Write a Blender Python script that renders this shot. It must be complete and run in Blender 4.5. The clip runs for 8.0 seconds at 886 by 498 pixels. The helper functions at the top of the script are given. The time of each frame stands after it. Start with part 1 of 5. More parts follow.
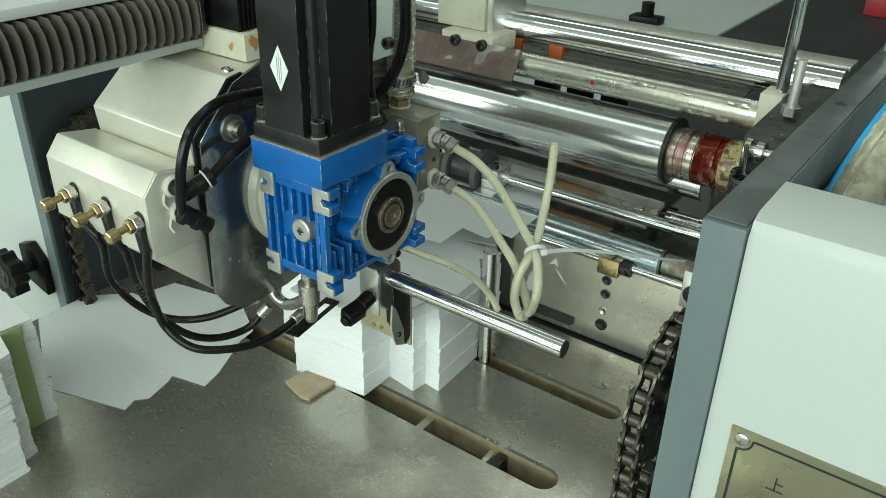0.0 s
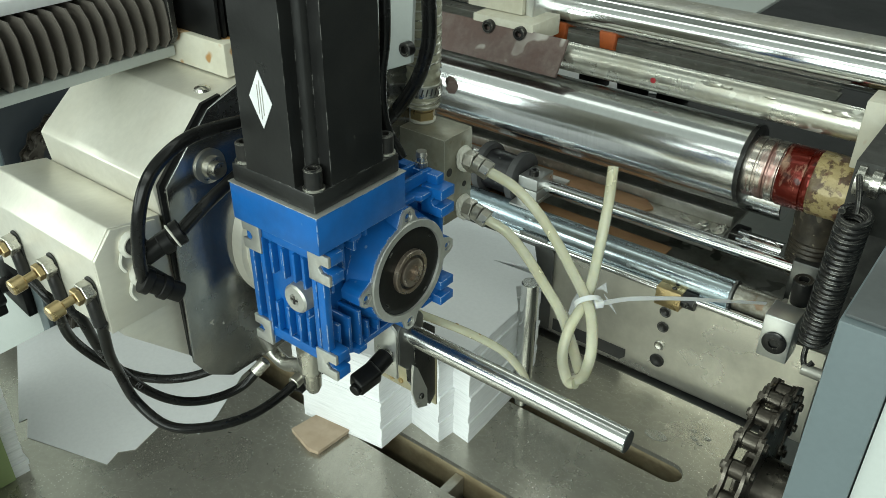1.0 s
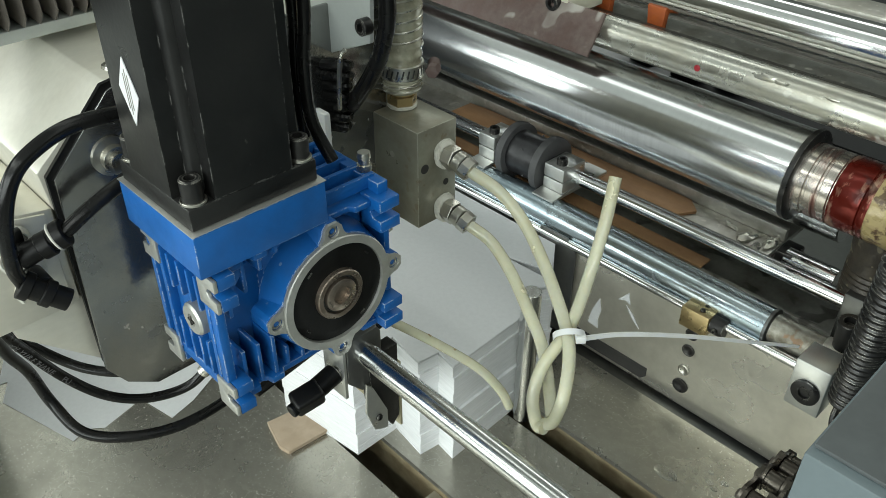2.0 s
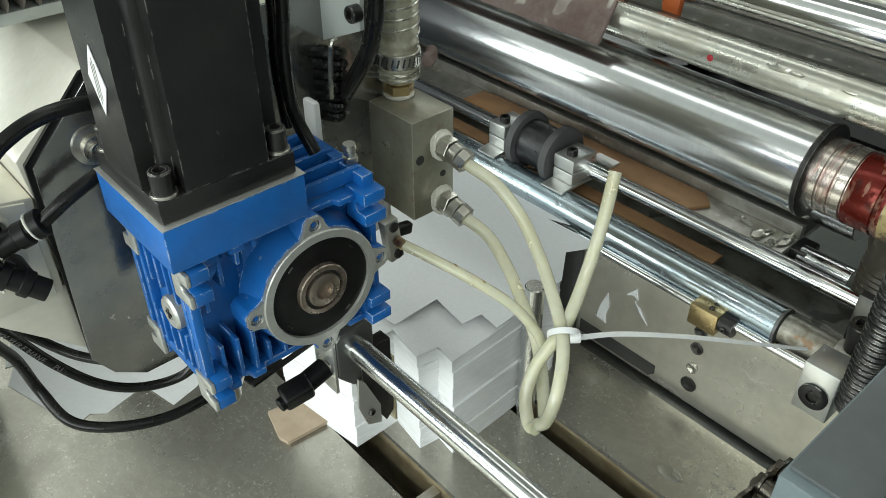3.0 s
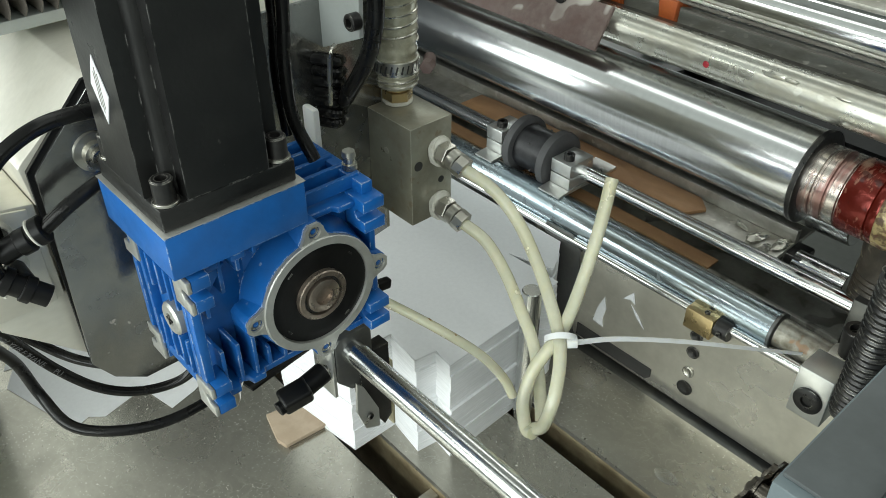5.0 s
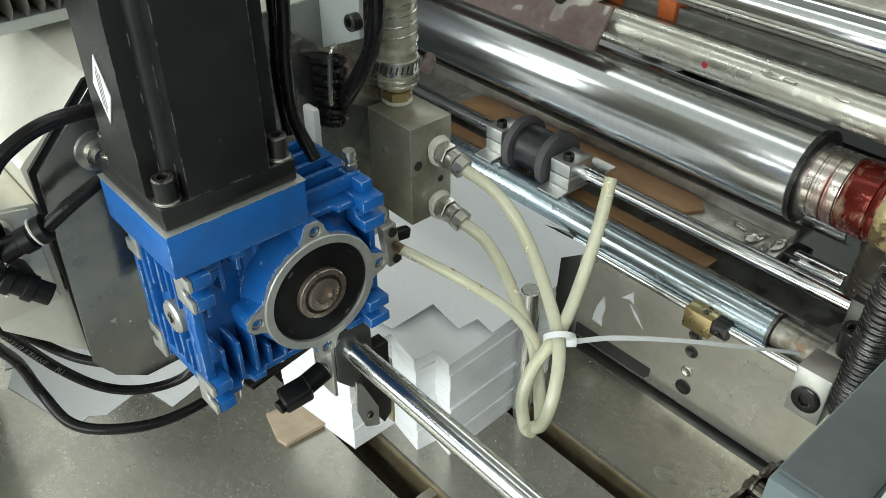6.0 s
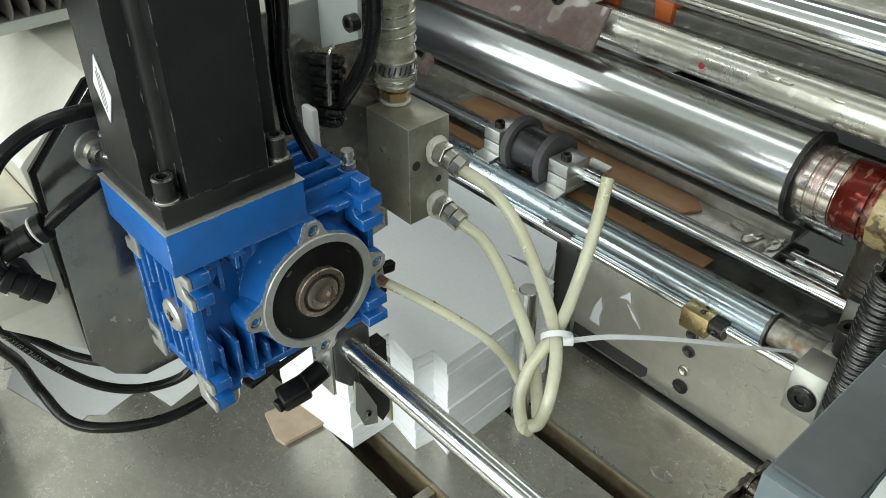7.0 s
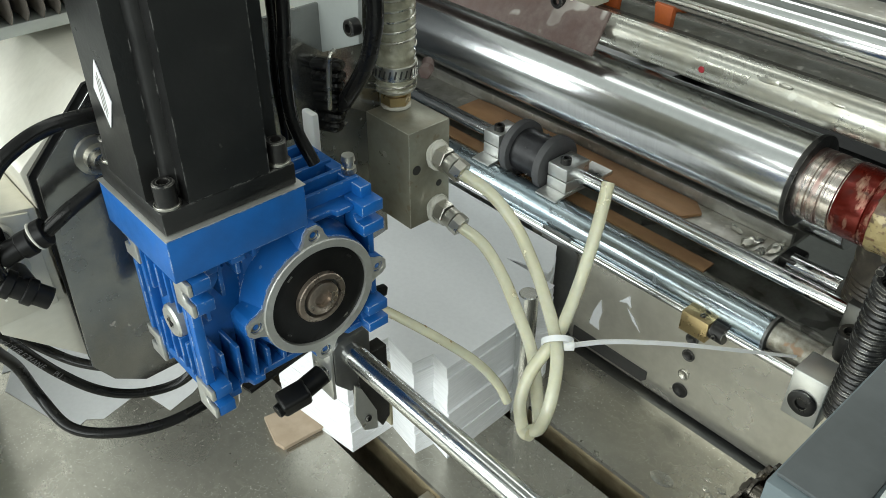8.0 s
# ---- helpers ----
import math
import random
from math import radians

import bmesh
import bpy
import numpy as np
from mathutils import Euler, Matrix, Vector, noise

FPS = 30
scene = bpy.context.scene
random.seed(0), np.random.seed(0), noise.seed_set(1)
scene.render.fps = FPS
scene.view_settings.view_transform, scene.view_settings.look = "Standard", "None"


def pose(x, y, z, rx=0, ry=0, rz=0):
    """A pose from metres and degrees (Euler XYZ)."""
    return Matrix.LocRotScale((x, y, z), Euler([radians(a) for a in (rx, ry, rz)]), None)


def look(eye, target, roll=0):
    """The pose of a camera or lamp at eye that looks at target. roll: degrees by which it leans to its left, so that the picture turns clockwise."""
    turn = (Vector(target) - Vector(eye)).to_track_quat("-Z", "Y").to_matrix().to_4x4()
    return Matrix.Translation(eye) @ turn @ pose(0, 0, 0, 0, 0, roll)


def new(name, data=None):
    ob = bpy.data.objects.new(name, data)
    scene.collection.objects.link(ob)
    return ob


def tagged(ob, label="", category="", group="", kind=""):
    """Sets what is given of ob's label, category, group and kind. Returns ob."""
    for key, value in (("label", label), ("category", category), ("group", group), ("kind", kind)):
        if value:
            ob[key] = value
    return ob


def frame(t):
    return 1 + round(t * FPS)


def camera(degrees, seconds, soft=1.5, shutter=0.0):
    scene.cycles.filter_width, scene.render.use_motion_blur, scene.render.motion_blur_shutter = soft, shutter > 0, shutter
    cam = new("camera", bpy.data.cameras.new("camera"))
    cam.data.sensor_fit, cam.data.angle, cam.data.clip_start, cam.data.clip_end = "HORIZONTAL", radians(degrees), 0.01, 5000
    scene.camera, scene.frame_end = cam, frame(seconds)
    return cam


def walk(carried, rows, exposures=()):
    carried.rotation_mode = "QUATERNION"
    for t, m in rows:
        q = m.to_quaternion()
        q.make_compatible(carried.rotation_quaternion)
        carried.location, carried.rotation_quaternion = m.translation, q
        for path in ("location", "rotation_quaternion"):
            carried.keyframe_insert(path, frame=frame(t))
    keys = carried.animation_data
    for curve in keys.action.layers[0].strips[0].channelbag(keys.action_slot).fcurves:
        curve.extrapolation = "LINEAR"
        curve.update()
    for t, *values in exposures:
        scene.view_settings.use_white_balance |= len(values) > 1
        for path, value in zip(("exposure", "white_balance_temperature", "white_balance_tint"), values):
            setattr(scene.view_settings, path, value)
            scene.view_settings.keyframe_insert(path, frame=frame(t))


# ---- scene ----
cam = camera(56.4, 8.0, soft=0.5)
PATH = [
    (0, (0.019, 0.027, 1.568), (-1.004, 1.45, 0.605), 1.3),
    (0.5, (-0.039, 0.114, 1.562), (-1.074, 1.512, 0.575), 0.6),
    (1, (-0.097, 0.177, 1.56), (-1.14, 1.52, 0.506), 0.4),
    (1.5, (-0.102, 0.256, 1.558), (-1.189, 1.506, 0.437), 1.0),
    (1.6, (-0.103, 0.277, 1.556), (-1.203, 1.502, 0.421), 0.7),
    (1.7, (-0.098, 0.297, 1.553), (-1.223, 1.493, 0.411), 0.7),
    (3, (-0.083, 0.369, 1.545), (-1.288, 1.434, 0.356), -0.2),
    (3.5, (-0.084, 0.369, 1.547), (-1.29, 1.436, 0.36), -0.1),
    (4, (-0.082, 0.366, 1.549), (-1.287, 1.435, 0.364), -0.1),
    (4.5, (-0.083, 0.367, 1.55), (-1.284, 1.438, 0.363), -0.0),
    (6, (-0.08, 0.365, 1.552), (-1.281, 1.438, 0.365), 0.1),
    (6.5, (-0.081, 0.363, 1.552), (-1.279, 1.439, 0.365), 0.2),
    (7, (-0.077, 0.363, 1.553), (-1.276, 1.439, 0.369), 0.2),
    (7.5, (-0.079, 0.364, 1.554), (-1.275, 1.44, 0.366), 0.2),
    (8, (-0.08, 0.363, 1.554), (-1.278, 1.445, 0.373), 0.3),
]
EXPOSURES = [(0.0, -0.17, 6500, -6), (0.5, -0.1, 6500, -2), (1.0, -0.05, 6500, 1), (1.5, -0.04, 6500, 6), (3.0, 0.16, 6500, 8), (8.0, 0.16, 6500, 10)]
walk(cam, [(t, look(eye, target, roll)) for t, eye, target, roll in PATH], EXPOSURES)

# ---- room light: rows of ceiling tubes in a closed workshop ----
world = bpy.data.worlds.new("world")
scene.world = world
world.use_nodes = True
world.node_tree.nodes["Background"].inputs[0].default_value = (0.75, 0.85, 0.8, 1)
world.node_tree.nodes["Background"].inputs[1].default_value = 0.15
LAMP_POWER = {-1.6: 120.0, 0.6: 22.0, 2.8: 75.0}
LAMP_COLOUR = (0.96, 1.0, 0.95)
LAMP_ROWS = (-1.6, 0.6, 2.8)
LAMP_PLACES = [(lx, ly) for lx in (-8.8, -7.3, -5.8, -4.3, -2.8, -1.3, 0.2, 1.7, 3.2) for ly in LAMP_ROWS]
CEILING = 3.3
for ly in LAMP_ROWS:
    lamp = bpy.data.lights.new("ceiling_tube_light", "AREA")
    lamp.shape, lamp.size, lamp.size_y = "RECTANGLE", 14.0, 0.7 if ly > 2 else 0.3
    lamp.energy, lamp.color = LAMP_POWER[ly], LAMP_COLOUR
    new("ceiling_tube_light", lamp).matrix_world = pose(-2.6, ly, CEILING - 0.12)
# added front light, set as daylight through an assumed window row behind the camera
front_fill = bpy.data.lights.new("front_fill_light", "AREA")
front_fill.shape, front_fill.size, front_fill.size_y = "RECTANGLE", 11.2, 1.7
front_fill.energy, front_fill.color = 395.0, (0.93, 1.0, 0.98)
new("front_fill_light", front_fill).matrix_world = look((-1.7, -3.46, 2.2), (-1.7, 1.0, 2.0))


# ---- materials ----
def mat(name, base, rough=0.5, metal=0.0, second=None, scale=8.0, amount=0.35, fine=140.0, bump=0.02, stretch=(1, 1, 1),
        specks=None, speck_scale=260.0, speck_cut=0.72, rough_var=0.12, spec=0.5, coat=0.0, transmission=0.0, sss=0.0, cut=(0.42, 0.62), scuffs=None, worn=None, worn_cut=0.5, swirl=0.0):
    m = bpy.data.materials.new(name)
    m.use_nodes = True
    nt = m.node_tree
    b = nt.nodes["Principled BSDF"]
    co = nt.nodes.new("ShaderNodeTexCoord")
    mp = nt.nodes.new("ShaderNodeMapping")
    mp.inputs["Scale"].default_value = stretch
    nt.links.new(co.outputs["Object"], mp.inputs[0])

    def noise_node(s, detail=5.0, rgh=0.6):
        n = nt.nodes.new("ShaderNodeTexNoise")
        n.inputs["Scale"].default_value, n.inputs["Detail"].default_value, n.inputs["Roughness"].default_value = s, detail, rgh
        nt.links.new(mp.outputs[0], n.inputs["Vector"])
        return n.outputs["Fac"]

    def ramp(fac, lo, hi, a, c):
        r = nt.nodes.new("ShaderNodeMapRange")
        r.inputs[1].default_value, r.inputs[2].default_value, r.inputs[3].default_value, r.inputs[4].default_value = lo, hi, a, c
        nt.links.new(fac, r.inputs[0])
        return r.outputs[0]

    def mix(fac, a, c):
        x = nt.nodes.new("ShaderNodeMix")
        x.data_type = "RGBA"
        nt.links.new(fac, x.inputs[0])
        for s, v in ((6, a), (7, c)):
            if isinstance(v, tuple):
                x.inputs[s].default_value = (*v, 1)
            else:
                nt.links.new(v, x.inputs[s])
        return x.outputs[2]

    large, small = noise_node(scale), noise_node(fine, 3.0)
    second = second or tuple(c * 0.7 for c in base)
    col = mix(ramp(large, cut[0], cut[1], 0.0, amount), base, second)
    col = mix(ramp(small, 0.35, 0.7, 0.0, amount * 0.45), col, tuple(c * 0.72 for c in base))
    if specks:
        dots = nt.nodes.new("ShaderNodeTexNoise")
        dots.inputs["Scale"].default_value, dots.inputs["Detail"].default_value = speck_scale, 1.5
        nt.links.new(co.outputs["Object"], dots.inputs["Vector"])
        d = ramp(dots.outputs["Fac"], speck_cut, speck_cut + 0.04, 0.0, 0.9)
        patch = nt.nodes.new("ShaderNodeMath")
        patch.operation = "MULTIPLY"
        nt.links.new(d, patch.inputs[0])
        nt.links.new(ramp(noise_node(11, 3.0), 0.42, 0.62, 0.15, 1.0), patch.inputs[1])
        d = patch.outputs[0]
        col = mix(d, col, specks)
        if metal:
            nt.links.new(ramp(d, 0, 1, metal, 0.1), b.inputs["Metallic"])
    if swirl:
        arcs = nt.nodes.new("ShaderNodeTexWave")
        arcs.wave_type = "RINGS"
        arcs.inputs["Scale"].default_value, arcs.inputs["Distortion"].default_value = 20.0, 14.0
        arcs.inputs["Detail"].default_value, arcs.inputs["Detail Scale"].default_value = 5.0, 2.0
        nt.links.new(co.outputs["Object"], arcs.inputs["Vector"])
        smear = nt.nodes.new("ShaderNodeMath")
        smear.operation = "MULTIPLY"
        nt.links.new(ramp(arcs.outputs["Fac"], 0.7, 1.0, 0.0, swirl), smear.inputs[0])
        nt.links.new(ramp(noise_node(6.5, 4.0), 0.44, 0.66, 0.0, 1.0), smear.inputs[1])
        col = mix(smear.outputs[0], col, tuple(min(1.0, c * 1.7) for c in base))
    if scuffs:
        lines = nt.nodes.new("ShaderNodeTexNoise")
        lines.inputs["Scale"].default_value, lines.inputs["Detail"].default_value, lines.inputs["Distortion"].default_value = 58.0, 1.5, 0.9
        nt.links.new(co.outputs["Object"], lines.inputs["Vector"])
        thin = nt.nodes.new("ShaderNodeMath")
        thin.operation = "COMPARE"
        thin.inputs[1].default_value, thin.inputs[2].default_value = 0.5, 0.006
        nt.links.new(lines.outputs["Fac"], thin.inputs[0])
        both = nt.nodes.new("ShaderNodeMath")
        both.operation = "MULTIPLY"
        nt.links.new(thin.outputs[0], both.inputs[0])
        nt.links.new(ramp(noise_node(17, 2.0), 0.5, 0.64, 0.0, 0.6), both.inputs[1])
        col = mix(both.outputs[0], col, scuffs)
    # chipped edges; on the manifold, a highlight painted along its bevels
    if worn:
        bev, geo, dot = nt.nodes.new("ShaderNodeBevel"), nt.nodes.new("ShaderNodeNewGeometry"), nt.nodes.new("ShaderNodeVectorMath")
        bev.samples, bev.inputs["Radius"].default_value, dot.operation = 4, 0.0012, "DOT_PRODUCT"
        nt.links.new(bev.outputs[0], dot.inputs[0])
        nt.links.new(geo.outputs["Normal"], dot.inputs[1])
        chip = nt.nodes.new("ShaderNodeMath")
        chip.operation = "MULTIPLY"
        nt.links.new(ramp(dot.outputs["Value"], 0.985, 0.93, 0.0, 0.85), chip.inputs[0])
        nt.links.new(ramp(noise_node(95, 4.0, 0.7), worn_cut, worn_cut + 0.06, 0.0, 1.0), chip.inputs[1])
        col = mix(chip.outputs[0], col, worn)
    nt.links.new(col, b.inputs["Base Color"])
    nt.links.new(ramp(large, 0.3, 0.7, max(0.03, rough - rough_var), rough + rough_var), b.inputs["Roughness"])
    if not (specks and metal):
        b.inputs["Metallic"].default_value = metal
    b.inputs["Specular IOR Level"].default_value = spec
    b.inputs["Coat Weight"].default_value = coat
    b.inputs["Transmission Weight"].default_value = transmission
    if sss:
        b.inputs["Subsurface Weight"].default_value = sss
        b.inputs["Subsurface Radius"].default_value = (0.006, 0.005, 0.003)
        b.inputs["Subsurface Scale"].default_value = 1.0
    if bump:
        bp = nt.nodes.new("ShaderNodeBump")
        bp.inputs["Strength"].default_value, bp.inputs["Distance"].default_value = bump * 10, 0.0006
        nt.links.new(small, bp.inputs["Height"])
        nt.links.new(bp.outputs[0], b.inputs["Normal"])
    return m


M = {
    "table": mat("worn_steel_table", (0.42, 0.405, 0.35), 0.3, 0.78, (0.29, 0.28, 0.24), 7, 0.8, 90, 0.03, specks=(0.72, 0.7, 0.63), speck_scale=330, speck_cut=0.65, scuffs=(0.62, 0.61, 0.54), swirl=0.16),
    "steel": mat("brushed_steel", (0.72, 0.71, 0.65), 0.36, 0.7, (0.42, 0.41, 0.36), 10, 0.5, 160, 0.015, stretch=(0.4, 1, 1), specks=(0.4, 0.38, 0.3), speck_scale=120, speck_cut=0.74),
    "satin": mat("satin_steel_cover", (0.72, 0.7, 0.62), 0.42, 0.45, (0.58, 0.55, 0.46), 14, 0.5, 200, 0.012, stretch=(1, 0.5, 1)),
    "chrome": mat("polished_chrome", (0.82, 0.83, 0.83), 0.13, 1.0, (0.74, 0.75, 0.75), 16, 0.2, 300, 0.0, rough_var=0.03),
    "roller": mat("polished_roller_steel", (0.8, 0.81, 0.82), 0.19, 1.0, (0.62, 0.63, 0.64), 90, 0.4, 420, 0.003, stretch=(5, 0.08, 0.08), rough_var=0.025),
    "zinc": mat("zinc_plated_tube", (0.5, 0.57, 0.6), 0.24, 1.0, (0.26, 0.34, 0.39), 22, 0.8, 200, 0.02, stretch=(0.35, 1, 1), specks=(0.05, 0.05, 0.05), speck_scale=60, speck_cut=0.62),
    "dirty": mat("grimy_steel", (0.55, 0.54, 0.5), 0.45, 0.8, (0.3, 0.28, 0.22), 28, 0.6, 120, 0.05, specks=(0.62, 0.6, 0.54), speck_scale=90, speck_cut=0.64),
    "gluebar": mat("glue_smeared_bar", (0.64, 0.64, 0.58), 0.3, 0.9, (0.46, 0.44, 0.36), 26, 0.7, 150, 0.03, specks=(0.7, 0.7, 0.63), speck_scale=55, speck_cut=0.66),
    "alu": mat("machined_aluminium", (0.75, 0.76, 0.74), 0.36, 0.9, (0.58, 0.58, 0.55), 18, 0.4, 220, 0.01),
    "cast": mat("dark_rough_casting", (0.05, 0.05, 0.045), 0.6, 0.2, (0.025, 0.024, 0.022), 40, 0.8, 110, 0.1, specks=(0.22, 0.21, 0.18), speck_scale=90, speck_cut=0.7),
    # worn colour here is a painted bevel highlight on the block's edges
    "manifold": mat("nickel_manifold", (0.34, 0.335, 0.27), 0.38, 0.5, (0.22, 0.2, 0.15), 22, 0.8, 200, 0.03, specks=(0.2, 0.15, 0.09), speck_scale=120, speck_cut=0.66, worn=(0.62, 0.6, 0.52), worn_cut=0.42),
    # brown steel, with the slot wall's golden reflection put into its base colour
    "slotwall": mat("brown_steel_painted_reflection", (0.4, 0.33, 0.21), 0.4, 0.3, (0.24, 0.18, 0.1), 30, 0.7, 120, 0.03),
    "sheetdark": mat("reflective_dark_sheet", (0.34, 0.34, 0.33), 0.22, 0.95, (0.2, 0.22, 0.25), 18, 0.6, 160, 0.02, specks=(0.32, 0.3, 0.26), speck_scale=190, speck_cut=0.72),
    "rodsteel": mat("ground_steel_rod", (0.68, 0.69, 0.68), 0.2, 1.0, (0.56, 0.57, 0.55), 30, 0.5, 240, 0.006, stretch=(4, 0.4, 0.4), rough_var=0.05),
    "oldsteel": mat("dull_machined_steel", (0.26, 0.245, 0.22), 0.34, 0.9, (0.16, 0.14, 0.12), 60, 0.6, 240, 0.02),
    "thread": mat("glue_caked_thread", (0.07, 0.058, 0.042), 0.42, 0.2, (0.022, 0.018, 0.014), 45, 0.9, 110, 0.12, specks=(0.36, 0.32, 0.22), speck_scale=100, speck_cut=0.63),
    "feedsteel": mat("stained_feed_plate_steel", (0.78, 0.75, 0.66), 0.31, 0.78, (0.42, 0.4, 0.33), 7, 0.6, 160, 0.015, specks=(0.7, 0.69, 0.62), speck_scale=170, speck_cut=0.72),
    "gunmetal": mat("dark_steel_plate", (0.16, 0.16, 0.15), 0.36, 0.8, (0.09, 0.1, 0.12), 10, 0.6, 160, 0.012),
    "blue": mat("blue_gearbox_paint", (0.008, 0.11, 0.385), 0.4, 0.0, (0.01, 0.075, 0.24), 26, 0.6, 120, 0.03, specks=(0.3, 0.36, 0.45), speck_scale=150, speck_cut=0.755, spec=0.4, worn=(0.5, 0.55, 0.6), worn_cut=0.5),
    "bearing": mat("brown_stained_steel", (0.34, 0.285, 0.235), 0.32, 0.85, (0.2, 0.15, 0.115), 60, 0.7, 240, 0.02),
    "bare": mat("bare_cast_aluminium", (0.58, 0.58, 0.55), 0.4, 0.75, (0.42, 0.42, 0.38), 40, 0.5, 200, 0.03),
    "black": mat("black_motor_paint", (0.006, 0.006, 0.006), 0.38, 0.0, (0.014, 0.014, 0.013), 14, 0.5, 240, 0.02, specks=(0.16, 0.16, 0.14), speck_scale=140, speck_cut=0.775, spec=0.5, worn=(0.16, 0.16, 0.15), worn_cut=0.5),
    "rubber": mat("black_rubber", (0.005, 0.005, 0.005), 0.4, 0.0, (0.01, 0.01, 0.01), 30, 0.5, 180, 0.02, spec=0.22),
    "hose": mat("black_hose", (0.006, 0.006, 0.006), 0.25, 0.0, (0.012, 0.012, 0.012), 30, 0.4, 200, 0.01, spec=0.28),
    "bolt": mat("black_oxide_bolt", (0.03, 0.03, 0.03), 0.35, 0.6, (0.06, 0.055, 0.05), 60, 0.5, 300, 0.02, worn=(0.35, 0.34, 0.3), worn_cut=0.48),
    "wheel": mat("dark_grey_rubber_wheel", (0.016, 0.016, 0.018), 0.42, 0.0, (0.06, 0.06, 0.065), 40, 0.6, 200, 0.03),
    "wheelrim": mat("grey_rubber_rim", (0.09, 0.09, 0.093), 0.6, 0.0, (0.1, 0.1, 0.1), 50, 0.5, 200, 0.03),
    "paper": mat("white_paperboard", (0.66, 0.67, 0.68), 0.65, 0.0, (0.68, 0.69, 0.7), 6, 0.4, 200, 0.006),
    "paperedge": mat("paper_stack_edges", (0.78, 0.79, 0.8), 0.7, 0.0, (0.68, 0.69, 0.7), 60, 0.5, 30, 0.01, stretch=(1, 1, 12)),
    "green": mat("green_printed_edges", (0.28, 0.36, 0.16), 0.7, 0.0, (0.36, 0.42, 0.22), 60, 0.5, 60, 0.01, stretch=(1, 1, 12)),
    "card": mat("brown_cardboard", (0.42, 0.33, 0.24), 0.8, 0.0, (0.34, 0.26, 0.18), 30, 0.6, 140, 0.03),
    "board": mat("brown_hardboard", (0.44, 0.25, 0.12), 0.55, 0.0, (0.3, 0.16, 0.08), 24, 0.7, 120, 0.02, stretch=(0.5, 1, 1)),
    "white": mat("white_machine_paint", (0.43, 0.458, 0.44), 0.4, 0.0, (0.4, 0.425, 0.41), 5, 0.3, 300, 0.006),
    "cream": mat("cream_painted_steel", (0.62, 0.6, 0.5), 0.5, 0.0, (0.5, 0.46, 0.35), 30, 0.5, 160, 0.02, specks=(0.42, 0.2, 0.05), speck_scale=35, speck_cut=0.7),
    "creamrust": mat("rust_stained_cream_paint", (0.62, 0.6, 0.5), 0.5, 0.0, (0.5, 0.46, 0.35), 30, 0.5, 160, 0.02, specks=(0.4, 0.19, 0.04), speck_scale=42, speck_cut=0.6),
    "grey": mat("slate_grey_paint", (0.12, 0.15, 0.16), 0.42, 0.0, (0.1, 0.125, 0.135), 8, 0.5, 200, 0.015, worn=(0.3, 0.31, 0.31), worn_cut=0.54),
    "greytop": mat("worn_grey_frame", (0.075, 0.083, 0.085), 0.45, 0.0, (0.05, 0.055, 0.055), 20, 0.7, 120, 0.02, specks=(0.4, 0.41, 0.4), speck_scale=110, speck_cut=0.72),
    "darkpanel": mat("dark_blue_grey_panel", (0.028, 0.034, 0.042), 0.45, 0.0, (0.02, 0.026, 0.03), 6, 0.4, 200, 0.01),
    "brass": mat("brass", (0.55, 0.42, 0.22), 0.32, 0.95, (0.42, 0.33, 0.18), 60, 0.5, 300, 0.02),
    "nickel": mat("nickel_fitting", (0.55, 0.54, 0.49), 0.3, 0.95, (0.4, 0.38, 0.33), 60, 0.5, 300, 0.02),
    "tape": mat("white_thread_tape", (0.68, 0.67, 0.6), 0.7, 0.0, (0.55, 0.53, 0.45), 90, 0.6, 300, 0.08),
    "tube": mat("translucent_cream_tubing", (0.78, 0.77, 0.6), 0.22, 0.0, (0.68, 0.64, 0.42), 14, 0.6, 160, 0.006, sss=0.3, transmission=0.4, specks=(0.4, 0.3, 0.1), speck_scale=70, speck_cut=0.77),
    "nylon": mat("white_nylon", (0.75, 0.76, 0.75), 0.4, 0.0, (0.7, 0.7, 0.68), 40, 0.3, 200, 0.005, sss=0.2),
    "ribhose": mat("clear_braided_hose", (0.42, 0.41, 0.31), 0.18, 0.1, (0.2, 0.18, 0.12), 60, 0.8, 120, 0.05, coat=0.6),
    "rust": mat("rusty_plate", (0.13, 0.085, 0.075), 0.6, 0.3, (0.2, 0.16, 0.145), 30, 0.8, 150, 0.06, specks=(0.5, 0.48, 0.44), speck_scale=30, speck_cut=0.63),
    "redneck": mat("ink_stained_journal", (0.6, 0.55, 0.5), 0.24, 0.9, (0.24, 0.04, 0.03), 22, 0.7, 60, 0.02, stretch=(3.2, 0.6, 0.6), cut=(0.5, 0.62)),
    "redband": mat("red_ink_film", (0.15, 0.014, 0.008), 0.24, 0.55, (0.5, 0.34, 0.24), 38, 0.9, 90, 0.06, stretch=(2.2, 0.8, 0.8), cut=(0.54, 0.66), specks=(0.04, 0.008, 0.006), speck_scale=80, speck_cut=0.6),
    "glue": mat("dried_glue", (0.46, 0.36, 0.17), 0.34, 0.1, (0.07, 0.032, 0.02), 62, 1.0, 90, 0.14, specks=(0.12, 0.05, 0.03), speck_scale=110, speck_cut=0.6, cut=(0.5, 0.56)),
    "grimesleeve": mat("glue_splashed_sleeve", (0.42, 0.41, 0.36), 0.4, 0.7, (0.16, 0.14, 0.1), 40, 0.9, 120, 0.08, specks=(0.24, 0.13, 0.06), speck_scale=75, speck_cut=0.6),
    "deck": mat("wet_grimy_deck", (0.46, 0.46, 0.42), 0.4, 0.6, (0.2, 0.185, 0.15), 16, 0.9, 100, 0.06, specks=(0.035, 0.03, 0.022), speck_scale=38, speck_cut=0.58),
